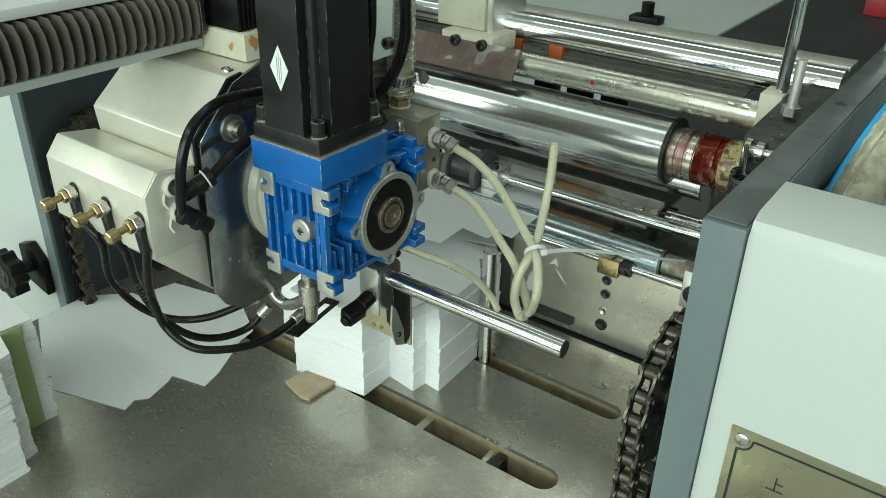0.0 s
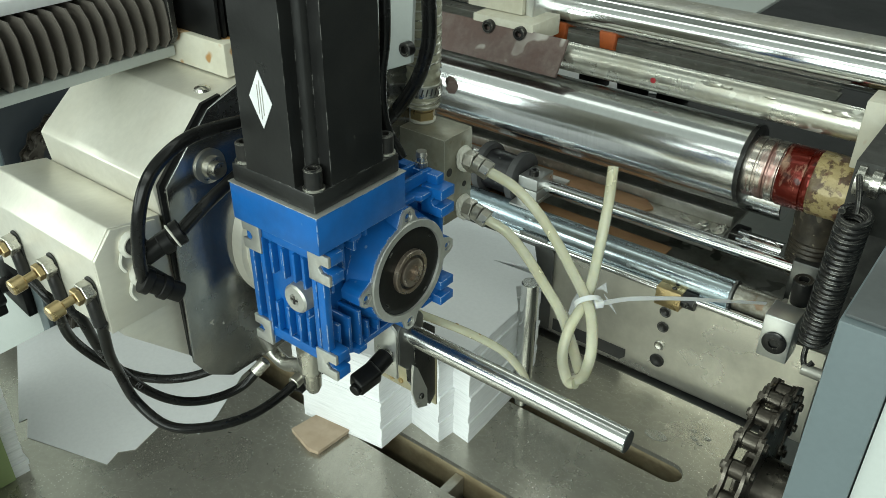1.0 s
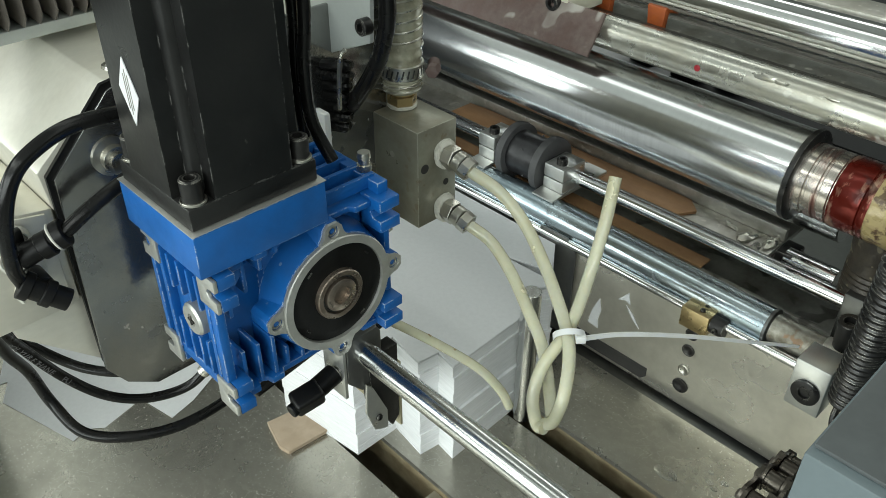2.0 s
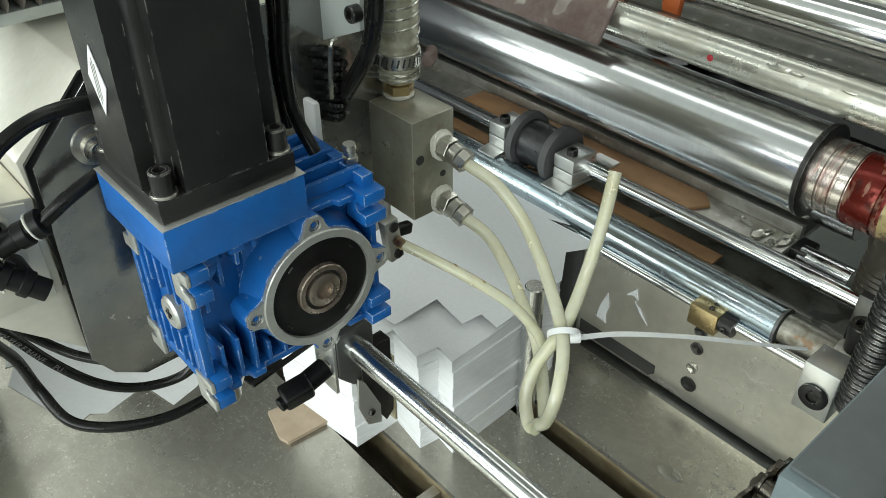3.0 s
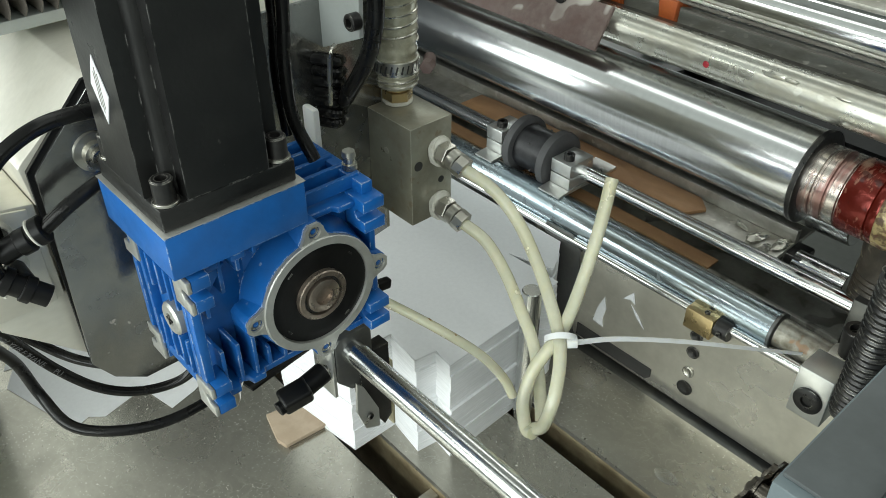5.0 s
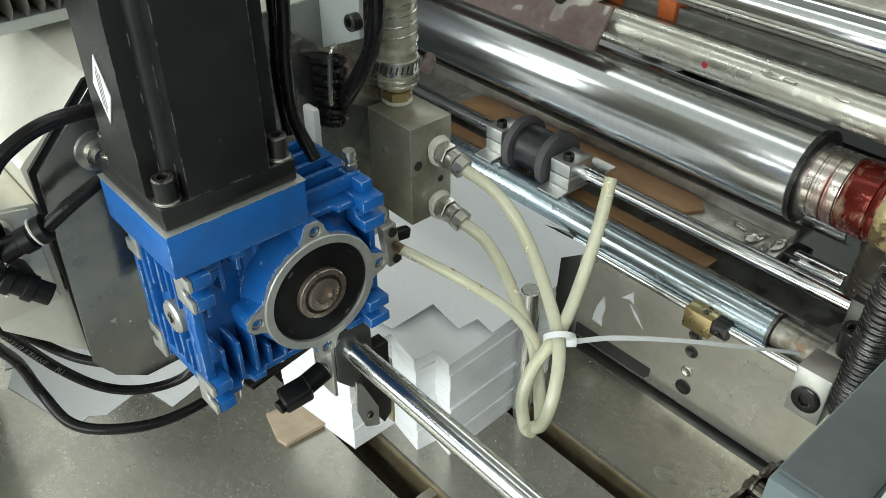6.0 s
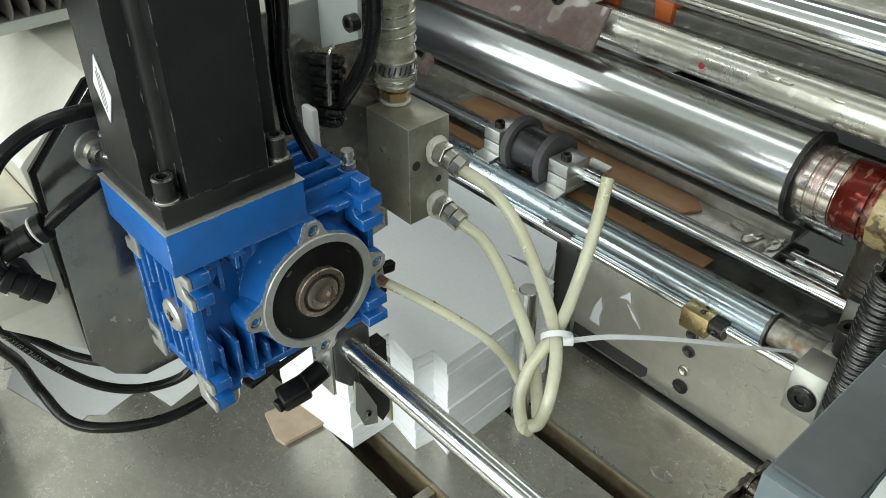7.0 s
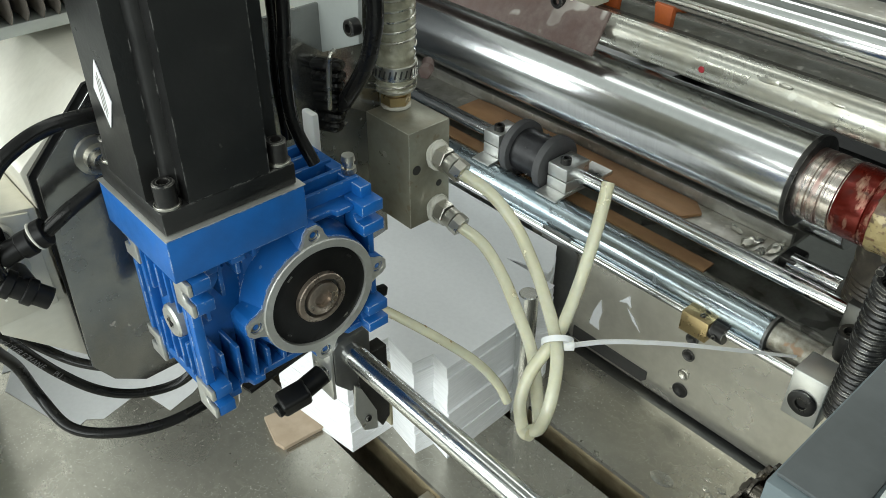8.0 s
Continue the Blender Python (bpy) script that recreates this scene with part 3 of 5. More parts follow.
for v in crust.verts:
    rad = Vector((0, v.co.y - 1.06, v.co.z - 1.151))
    v.co += rad * 0.07 * noise.noise(v.co * 120)
part("glue_crust", crust, "glue", roller, "crust of dried yellow glue")
# the shade at the barrel's end, painted as a dark ring
part("end_shadow_ring", lathe((-0.3454, 1.06, 1.151), (-0.336, 1.06, 1.151), [(0, 0.045), (0.001, 0.0458), (0.0055, 0.0458), (0.006, 0.045), (0.006, 0.035)], 64), "bolt", roller, "dark ring with the roller end's shade in its colour")
under = thing("lower_roller", (-0.31, 1.118, 1.097), "smaller polished steel roller below the main roller", "roller")
part("barrel", lathe((-1.35, 1.118, 1.097), (-0.30, 1.118, 1.097), [(0, 0.03), (0.001, 0.031), (1.044, 0.031), (1.045, 0.03)], 72), "roller", under)

rod_thing = thing("wheel_rod", (-0.26, 1.057, 1.042), "slim polished chrome rod carrying the press wheel", "rod")
part("shaft", rod((-1.3, 1.044, 1.044), (-0.262, 1.056, 1.0425), 0.0088, 28), "chrome", rod_thing)
tube_thing = thing("feed_roller", (-0.3, 1.012, 1.008), "zinc-plated feed roller tube with worn printed marks", "roller")
TY, TZ = 1.014, 1.006
part("tube", lathe((-1.3, TY, TZ), (-0.316, TY, TZ), [(0, 0.0175), (0.001, 0.0185), (0.983, 0.0185), (0.984, 0.0175)], 48), "zinc", tube_thing)
part("end_cap", lathe((-0.3165, TY, TZ), (-0.3125, TY, TZ), [(0, 0.0195), (0.003, 0.0195), (0.004, 0.018)], 36), "gunmetal", tube_thing)
part("end_sleeve", rod((-0.3125, TY, TZ), (-0.262, TY, TZ), 0.0152, 32), "grimesleeve", tube_thing, "grimy glue-splashed steel sleeve")
part("end_collar", rod((-0.262, TY, TZ), (-0.232, TY, TZ), 0.0175, 32), "dirty", tube_thing)
second = thing("feed_roller", (-0.34, 1.035, 1.0), "zinc-plated second feed roller tube behind the first", "roller")
part("tube", rod((-1.3, 1.040, 0.990), (-0.335, 1.040, 0.990), 0.0125, 40), "zinc", second)
thin = thing("stop_rod", (-0.3, 0.996, 0.992), "thin chrome stop rod with a brass collar block", "rod")
part("shaft", rod((-0.78, 0.996, 0.991), (-0.255, 0.994, 0.994), 0.0052, 20), "chrome", thin)
part("collar_block", box(-0.398, -0.366, 0.983, 1.0, 0.976, 1.001, 0.001), "brass", thin, "square brass block")
part("collar", rod((-0.366, 0.9945, 0.990), (-0.35, 0.9945, 0.990), 0.0105, 24), "bolt", thin, "black clamping collar")
part("collar_screw", socket_bolt((-0.358, 0.985, 0.990), (-0.358, 0.9815, 0.990), 0.003), "bolt", thin)
part("collar_screw", socket_bolt((-0.378, 0.991, 1.0), (-0.378, 0.991, 1.003), 0.003), "bolt", thin)

clamp = thing("clamp_block", (-0.24, 0.91, 1.04), "square aluminium clamp block with a black socket screw", "clamp")
part("block", box(-0.2595, -0.2275, 0.935, 0.968, 0.998, 1.051, 0.0015), "alu", clamp)
part("screw", lathe((-0.2435, 0.935, 1.0205), (-0.2435, 0.931, 1.0205), [(0, 0.0128), (0.0025, 0.0128), (0.0035, 0.0110), (0.0035, 0.0055), (0.001, 0.005), (0.001, 0.0002)], 28), "bolt", clamp)

# ---- deck behind the feed rollers ----
deck = thing("feed_deck", (-0.6, 1.1, 1.02), "grimy steel feed deck below the main roller", "deck")
part("sheet", box(-1.3, -0.372, 1.082, 1.30, 1.012, 1.018, 0.0005), "dirty", deck)
part("front_lip", box(-1.3, -0.372, 1.0825, 1.0875, 1.0185, 1.024, 0.0005), "steel", deck)
part("back_lip", box(-1.3, -0.372, 1.142, 1.15, 1.0185, 1.034, 0.0005), "dirty", deck)
boards = thing("hardboard_strip", (-0.7, 1.1, 1.02), "brown hardboard strip lying on the feed deck", "board")
part("strip", prism([(-0.86, 1.089), (-0.86, 1.135), (-0.83, 1.139), (-0.49, 1.139), (-0.472, 1.122), (-0.49, 1.089)], "z", 1.0185, 1.0225, 0.0004), "board", boards)
boards2 = thing("hardboard_strip", (-0.9, 1.03, 1.0), "narrow brown hardboard strip between the feed rollers", "board")
part("strip", box(-1.0, -0.42, 1.0535, 1.074, 1.0003, 1.003, 0.0003), "board", boards2)
lower_web = thing("lower_web", (-0.6, 1.03, 0.97), "grimy steel web under the feed rollers", "plate")
part("sheet", box(-1.3, -0.22, 1.003, 1.2, 0.955, 0.961, 0.0004), "deck", lower_web)
part("upstand", box(-1.3, -0.22, 1.052, 1.058, 0.962, 1.0, 0.0004), "deck", lower_web)

# ---- press wheel on its rod ----
WX, WY, WZ = -0.672, 1.051, 1.043
wheel = thing("press_wheel", (WX, WY, WZ), "dark grey rubber press wheel with two raised rims", "wheel")
part("tread", lathe((-0.690, WY, WZ), (-0.644, WY, WZ), [(0, 0.028), (0.046, 0.028)], 48), "wheel", wheel)
for x0 in (-0.701, -0.6455):
    part("rim", lathe((x0, WY, WZ), (x0 + 0.012, WY, WZ), [(0, 0.032), (0.001, 0.0357), (0.0055, 0.0364), (0.011, 0.0357), (0.012, 0.032), (0.0115, 0.020)], 56), "wheelrim", wheel, "grey rubber rim")
part("hub", rod((-0.706, WY, WZ), (-0.628, WY, WZ), 0.0125, 24), "bolt", wheel)
for k in range(5):
    a = radians(72 * k + 20)
    part("tread_scuff", turn(box(-0.0012, 0.0012, -0.0006, 0.0006, -0.0022, 0.0022, 0.0003), Matrix.Translation((-0.668 + 0.006 * (k % 3), WY + 0.028 * math.cos(a), WZ + 0.028 * math.sin(a))) @ pose(0, 0, 0, 72 * k - 70)), "wheelrim", wheel)
for x0, x1 in ((-0.737, -0.710), (-0.628, -0.598)):
    c = thing("rod_clamp", ((x0 + x1) / 2, WY, WZ), "split aluminium clamp on the chrome rod with a socket screw", "clamp", "rod clamps")
    part("upper_half", box(x0, x1, WY - 0.026, WY + 0.015, 1.0445, 1.061, 0.0012), "alu", c)
    part("lower_half", box(x0, x1, WY - 0.026, WY + 0.015, 1.0285, 1.0432, 0.0012), "alu", c)
    part("foot", prism([(WY - 0.044, 1.0245), (WY - 0.044, 1.0268), (WY - 0.028, 1.0282), (WY + 0.018, 1.0282), (WY + 0.040, 1.0262), (WY + 0.062, 1.0275), (WY + 0.062, 1.0235), (WY + 0.034, 1.0225), (WY, 1.0245)], "x", x0 - 0.001, x1 + 0.001), "alu", c)
    part("screw", socket_bolt(((x0 + x1) / 2 + 0.002, WY - 0.014, 1.061), ((x0 + x1) / 2 + 0.002, WY - 0.014, 1.069), 0.0066), "bolt", c)

grime = random.Random(11)
for gx, gy, gr in ((-0.405, 1.118, 0.010), (-0.388, 1.105, 0.007), (-0.43, 1.128, 0.006), (-0.38, 1.128, 0.008)):
    lump = thing("glue_lump", (gx, gy, 1.018), "lump of dried yellowish glue on the deck", "dried glue", "glue lumps")
    bm = bmesh.new()
    bmesh.ops.create_icosphere(bm, subdivisions=3, radius=gr)
    for v in bm.verts:
        v.co *= 1 + 0.7 * noise.noise(v.co * 160 + Vector((gx * 70, gy * 50, 0)))
    turn(bm, Matrix.Translation((gx, gy, 1.0195)) @ Matrix.Rotation(grime.uniform(0, 3), 4, "Z") @ Matrix.Diagonal((1.6, 0.7, 0.45, 1)))
    part("lump", bm, "gluebar", lump)

# ---- bars above the roller ----
bar = thing("glue_bar", (-0.4, 1.064, 1.222), "round steel bar smeared with dried white glue", "bar")
part("shaft", lathe((-0.60, 1.066, 1.222), (-0.235, 1.066, 1.222), [(0, 0.0165), (0.001, 0.0175), (0.35, 0.0175), (0.365, 0.017)], 40), "gluebar", bar)
part("inner_shaft", rod((-1.3, 1.066, 1.219), (-0.6005, 1.066, 1.219), 0.011, 24), "dirty", bar)
part("red_drop", lathe((-0.468, 1.0485, 1.2235), (-0.468, 1.047, 1.2235), [(0, 0.0035), (0.001, 0.0025)], 10), "red", bar, "small red paint drip")
for gx, gs in ((-0.40, 1.0), (-0.385, 0.7), (-0.335, 0.5), (-0.275, 0.8), (-0.262, 1.1)):
    bm = bmesh.new()
    bmesh.ops.create_icosphere(bm, subdivisions=2, radius=0.006 * gs)
    for v in bm.verts:
        v.co *= 1 + 0.45 * noise.noise(v.co * 300 + Vector((gx * 90, 0, 0)))
    turn(bm, Matrix.Translation((gx, 1.0525, 1.234)) @ Matrix.Diagonal((2.0, 0.5, 0.6, 1)))
    part("glue_blob", bm, "gluebar", bar)
rustplate = thing("scraper_plate", (-0.7, 1.04, 1.225), "rusty brown scraper plate with flaking paint above the roller", "plate")
part("blade", turn(box(-1.3, -0.585, -0.002, 0.002, -0.024, 0.024, 0.0005), Matrix.Translation((0, 1.04, 1.226)) @ pose(0, 0, 0, -32)), "rust", rustplate)
holder = thing("scraper_holder", (-0.68, 1.09, 1.27), "cream-painted holder block with two socket screws on the shaft", "block")
part("block", box(-0.755, -0.668, 1.075, 1.13, 1.256, 1.34, 0.002), "cream", holder)
part("side_cheek", box(-0.6675, -0.655, 1.08, 1.175, 1.225, 1.34, 0.002), "alu", holder)
part("lip", box(-0.728, -0.635, 1.05, 1.115, 1.230, 1.2555, 0.0015), "cream", holder)
for sx in (-0.700, -0.652):
    part("screw", socket_bolt((sx, 1.05, 1.2435), (sx, 1.042, 1.2435), 0.0085), "bolt", holder)
shaft = thing("upper_shaft", (-0.4, 1.15, 1.264), "thick polished chrome shaft above the roller", "shaft")
part("shaft", rod((-1.3, 1.15, 1.252), (-0.17, 1.15, 1.252), 0.0235, 48), "chrome", shaft)
part("top_strip", box(-1.3, -0.17, 1.172, 1.215, 1.266, 1.274, 0.0008), "dirty", shaft, "dusty steel strip")
for ox in (-0.645, -0.572):
    o = thing("silicone_finger", (ox, 1.13, 1.21), "orange silicone finger hanging below the chrome shaft", "finger", "silicone fingers")
    part("finger", prism([(ox - 0.012, 1.24), (ox + 0.012, 1.24), (ox + 0.010, 1.212), (ox + 0.006, 1.2), (ox - 0.006, 1.2), (ox - 0.009, 1.214)], "y", 1.128, 1.137, 0.001), "orange", o)
guide = thing("guide_sheet", (-0.6, 1.2, 1.16), "dull steel guide sheets layered behind the glue bar", "plate")
for k, (y0, z0, w, m) in enumerate(((1.086, 1.221, 0.022, "gluebar"), (1.110, 1.216, 0.017, "oldsteel"), (1.139, 1.210, 0.036, "dirty"), (1.178, 1.202, 0.05, "oldsteel"))):
    part("strip", box(-1.3, -0.27 - 0.01 * k, y0, y0 + w, z0, z0 + 0.004, 0.0005), m, guide)
part("apron", box(-1.3, -0.25, 1.20, 1.60, 1.118, 1.122), "belt", guide, "black apron belt")
feed2 = thing("loose_blank", (-0.8, 1.4, 1.122), "white blank with torn edges on the black apron", "paper sheet", "loose blanks")
part("sheet", prism([(-1.3, 1.21), (-0.60, 1.21), (-0.585, 1.25), (-0.545, 1.262), (-0.55, 1.30), (-0.58, 1.36), (-0.56, 1.42), (-0.60, 1.58), (-1.3, 1.58)], "z", 1.1225, 1.1235), "paper", feed2)
for k, (px_, py_) in enumerate(((-0.64, 1.24), (-0.575, 1.235), (-0.52, 1.25))):
    tb = thing("black_clip", (px_, py_, 1.1235), "small black rubber clip holding the blank down", "clip", "black clips")
    part("body", prism([(px_ - 0.02, py_ - 0.015), (px_ + 0.014, py_ - 0.02), (px_ + 0.022, py_ + 0.006), (px_ + 0.004, py_ + 0.02), (px_ - 0.024, py_ + 0.012)], "z", 1.1238, 1.15, 0.003), "rubber", tb)

# ---- right-hand side: bearing block, spring, rods ----
bearing = thing("bearing_block", (-0.2, 1.05, 1.1), "dirty cast bearing block with a threaded column", "bearing")
part("column", lathe((-0.258, 1.078, 1.03), (-0.258, 1.078, 1.122), [(0, 0.026)] + [(0.004 + 0.006 * k + d, 0.0265 + (0.0016 if d else 0)) for k in range(8) for d in (0, 0.003)] + [(0.056, 0.027), (0.07, 0.0285), (0.092, 0.028)], 32), "thread", bearing, "threaded column caked with dried glue")
part("body", box(-0.215, -0.16, 1.0, 1.14, 1.0, 1.2, 0.004), "cast", bearing)
part("side_pin", rod((-0.345, 1.085, 1.04), (-0.29, 1.085, 1.04), 0.012), "chrome", bearing)
part("pin_socket", box(-0.355, -0.335, 1.075, 1.105, 1.018, 1.05, 0.003), "bolt", bearing)
rail = thing("end_bracket", (-0.24, 1.0, 1.0), "oily steel bracket with a black cap screw beside the spring", "bracket")
part("bracket", box(-0.255, -0.205, 1.005, 1.04, 1.02, 1.043, 0.002), "dirty", rail)
part("screw", socket_bolt((-0.240, 0.990, 1.044), (-0.241, 0.985, 1.075), 0.0105), "bolt", rail)
part("rod_holder", box(-0.268, -0.21, 1.042, 1.072, 1.0, 1.06, 0.002), "gunmetal", rail)
spring = thing("tension_spring", (-0.2, 0.9, 1.06), "black steel tension spring hooked to a pin", "spring")
part("coil", helix((-0.194, 0.862, 1.225), (-0.203, 0.898, 1.068), 0.0115, 26, 0.0031), "bolt", spring)
part("hook", sweep([(-0.203, 0.898, 1.068), (-0.206, 0.893, 1.058), (-0.204, 0.886, 1.048), (-0.199, 0.882, 1.045), (-0.195, 0.886, 1.05)], 0.0028, 8), "bolt", spring)
part("hook", sweep([(-0.194, 0.862, 1.225), (-0.196, 0.866, 1.236), (-0.203, 0.885, 1.245), (-0.207, 0.90, 1.243)], 0.0028, 8), "bolt", spring)
part("lower_pin", rod((-0.203, 0.882, 1.0415), (-0.15, 0.882, 1.0415), 0.006), "steel", spring)
part("upper_pin", lathe((-0.207, 0.90, 1.238), (-0.15, 0.90, 1.238), [(0, 0.014), (0.006, 0.014), (0.006, 0.008), (0.012, 0.008), (0.012, 0.013), (0.02, 0.013), (0.02, 0.007), (0.057, 0.007)]), "nickel", spring)
stand = thing("bar_stand", (-0.22, 1.03, 1.24), "cream-painted end block with an upright chrome rod", "stand")
part("block", box(-0.238, -0.212, 1.03, 1.07, 1.19, 1.262, 0.0015), "cream", stand)
part("rod", rod((-0.219, 1.05, 1.2625), (-0.219, 1.05, 1.52), 0.0075), "chrome", stand)
part("stud", rod((-0.186, 0.97, 1.262), (-0.186, 0.97, 1.325), 0.0055), "steel", stand)
part("nut", hexnut((-0.186, 0.97, 1.262), (-0.186, 0.97, 1.273), 0.0105), "nickel", stand)
part("base", prism([(0.90, 1.19), (0.90, 1.255), (1.10, 1.262), (1.10, 1.19)], "x", -0.2115, -0.152, 0.001), "cast", stand)
hook = thing("rod_holder", (-0.13, 1.2, 1.3), "chrome stepped post standing behind the side frame", "post")
part("post", lathe((-0.13, 1.2, 1.25), (-0.13, 1.2, 1.6), [(0, 0.013), (0.08, 0.013), (0.081, 0.018), (0.35, 0.018)]), "chrome", hook)

# ---- right-hand cabinet ----
cab = thing("side_cabinet", (-0.05, 0.6, 0), "white machine side cover with a slate grey frame edge", "cabinet")
part("frame_plate", box(-0.149, -0.1155, 0.595, 1.45, 0.0, 1.292, 0.0012), "grey", cab, "slate grey painted side frame")
part("frame_top", box(-0.1475, -0.117, 0.60, 1.445, 1.2925, 1.2945, 0.0004), "greytop", cab, "worn bare top edge of the frame")
part("bolt_hole", lathe((-0.132, 0.94, 1.2946), (-0.132, 0.94, 1.3), [(0, 0.006), (0.0004, 0.006), (0.0004, 0.0002)], 16), "bolt", cab)
part("cover", prism([(0.600, 0.0), (0.600, 1.285), (0.606, 1.297), (0.616, 1.301), (0.682, 1.302), (0.688, 1.296), (0.688, 0.0)], "x", -0.1145, 0.55, 0.0), "white", cab, "white painted sheet-steel cover")
part("back_cover", box(-0.112, 0.5, 0.78, 1.4, 0.0, 1.24, 0.004), "white", cab)
nameplate = thing("nameplate", (-0.04, 0.6, 1.05), "brushed gold instruction plate with a black border screwed to the cover", "sign")
part("plate", box(-0.094, 0.12, 0.5985, 0.5995, 0.92, 1.118, 0.0002), "plate", nameplate)
for bx0, bx1, bz0, bz1 in ((-0.074, 0.10, 1.1085, 1.1105), (-0.0875, -0.0855, 0.93, 1.097)):
    part("border_line", box(bx0, bx1, 0.598, 0.5984, bz0, bz1), "ink", nameplate)
part("border_corner", sweep([(-0.0865, 0.5982, 1.097), (-0.0805, 0.5982, 1.0985), (-0.076, 0.5982, 1.103), (-0.0745, 0.5982, 1.1095)], 0.001, 6), "ink", nameplate)
part("screw", lathe((-0.0835, 0.5985, 1.1075), (-0.0835, 0.59, 1.1075), [(0, 0.0062), (0.0015, 0.0058), (0.003, 0.003), (0.003, 0.0002)], 20), "nickel", nameplate)
for bx0, bx1, bz0, bz1 in ((-0.051, -0.0498, 1.071, 1.084), (-0.0498, -0.0445, 1.0775, 1.0787), (-0.057, -0.0435, 1.0698, 1.071)):
    part("character_stroke", box(bx0, bx1, 0.598, 0.5984, bz0, bz1), "ink", nameplate)
duct = thing("flexible_duct", (-0.06, 0.85, 1.25), "ribbed translucent duct hose with a blue stripe", "hose")
DUCT = [(-0.088, 0.80, 1.19), (-0.081, 0.84, 1.25), (-0.060, 0.90, 1.315), (-0.030, 0.96, 1.37), (0.02, 1.02, 1.41)]
part("hose", sweep(DUCT, 0.024, 20, 12, lambda k, n: 1 + 0.05 * (k % 2)), "ribhose", duct)
part("stripe", sweep([(x - 0.0195, y - 0.009, z + 0.0125) for x, y, z in DUCT], 0.0028, 8, 12), "bluestripe", duct, "blue stripe")
part("red_thread", sweep([(x - 0.005, y - 0.0195, z + 0.0145) for x, y, z in DUCT], 0.0007, 6, 12), "redneck", duct, "pale red thread")

# ---- gear motor ----
GX0, GX1 = -0.531, -0.4535
CY, CZ = 0.586, 1.206
gear = thing("worm_gearbox", (-0.49, 0.57, 1.155), "blue painted finned worm gearbox with bare metal feet", "gearbox")
part("housing", join(box(GX0 + 0.006, -0.4775, 0.506, 0.632, 1.160, 1.262, 0.003), box(GX0 + 0.012, -0.470, 0.545, 0.626, 1.165, 1.25, 0.004)), "blue", gear)
part("motor_flange", box(-0.534, -0.447, 0.4935, 0.583, 1.2645, 1.2935, 0.0012), "blue", gear, "blue square motor flange with chipped edges")
part("flange_gasket", box(-0.5345, -0.4465, 0.493, 0.5835, 1.2937, 1.2943, 0.0002), "bare", gear, "thin bare metal gasket edge")
for k, fx in enumerate((-0.516, -0.506, -0.494, -0.4725, -0.4625)):
    z0, z1 = (1.168, 1.252) if k in (0, 4) else (1.172, 1.25)
    if k in (1, 2, 3):
        part("fin", box(fx - 0.0013, fx + 0.0013, 0.5000, 0.507, z0, 1.199, 0.0006), "blue", gear)
        part("fin", box(fx - 0.0013, fx + 0.0013, 0.5000, 0.507, 1.224, z1, 0.0006), "blue", gear)
    else:
        part("fin", box(fx - 0.0022, fx + 0.0022, 0.5000, 0.507, z0, z1, 0.0008), "blue", gear)
part("fin", box(-0.4835, -0.4809, 0.5000, 0.507, 1.172, 1.197, 0.0006), "blue", gear)
part("fin", box(-0.4835, -0.4809, 0.5000, 0.507, 1.226, 1.25, 0.0006), "blue", gear)
part("edge_web", box(-0.4595, -0.4525, 0.5000, 0.5065, 1.172, 1.245, 0.001), "blue", gear)
part("edge_web", box(-0.5305, -0.5255, 0.5000, 0.510, 1.166, 1.255, 0.001), "blue", gear)
part("front_rail", box(-0.529, -0.4545, 0.5015, 0.507, 1.162, 1.171, 0.001), "blue", gear)
part("front_rail", box(-0.529, -0.4545, 0.5015, 0.507, 1.251, 1.260, 0.001), "blue", gear)
plug = part("filler_plug", lathe((-0.482, 0.508, 1.2125), (-0.482, 0.496, 1.2125), [(0, 0.012), (0.009, 0.0115), (0.0105, 0.010), (0.0105, 0.0045), (0.0085, 0.004), (0.0085, 0.0002)], 28), "bare", gear, "bare metal filler plug")
part("plug_cross", join(box(-0.4855, -0.4785, 0.4968, 0.4976, 1.2118, 1.2132), box(-0.4827, -0.4813, 0.4967, 0.4975, 1.209, 1.216)), "bolt", plug)
def foot(x0, x1, z0, z1, y0, y1, notch):
    """A slotted foot tab: bare face on the outer side, open notch towards +x or -x."""
    zc, n = (z0 + z1) / 2, 0.0035
    if notch > 0:
        poly = [(x0, z0), (x1, z0), (x1, zc - n), (x1 - 0.008, zc - n), (x1 - 0.0105, zc), (x1 - 0.008, zc + n), (x1, zc + n), (x1, z1), (x0, z1)]
    else:
        poly = [(x1, z0), (x1, z1), (x0, z1), (x0, zc + n), (x0 + 0.008, zc + n), (x0 + 0.0105, zc), (x0 + 0.008, zc - n), (x0, zc - n), (x0, z0)]
    return prism(poly, "y", y0, y1, 0.0006)
for z0, z1 in ((1.238, 1.262), (1.154, 1.177)):
    for x0, x1, s in ((-0.465, -0.4445, 1), (-0.533, -0.5145, -1)):
        part("foot", foot(x0, x1, z0, z1, 0.5015, 0.513, s), "blue", gear)
        part("foot_face", foot(x0, x1, z0, z1, 0.4985, 0.5013, s), "bare", gear, "bare machined foot face")
        part("foot", foot(x0, x1, z0, z1, 0.622, 0.639, s), "blue", gear)
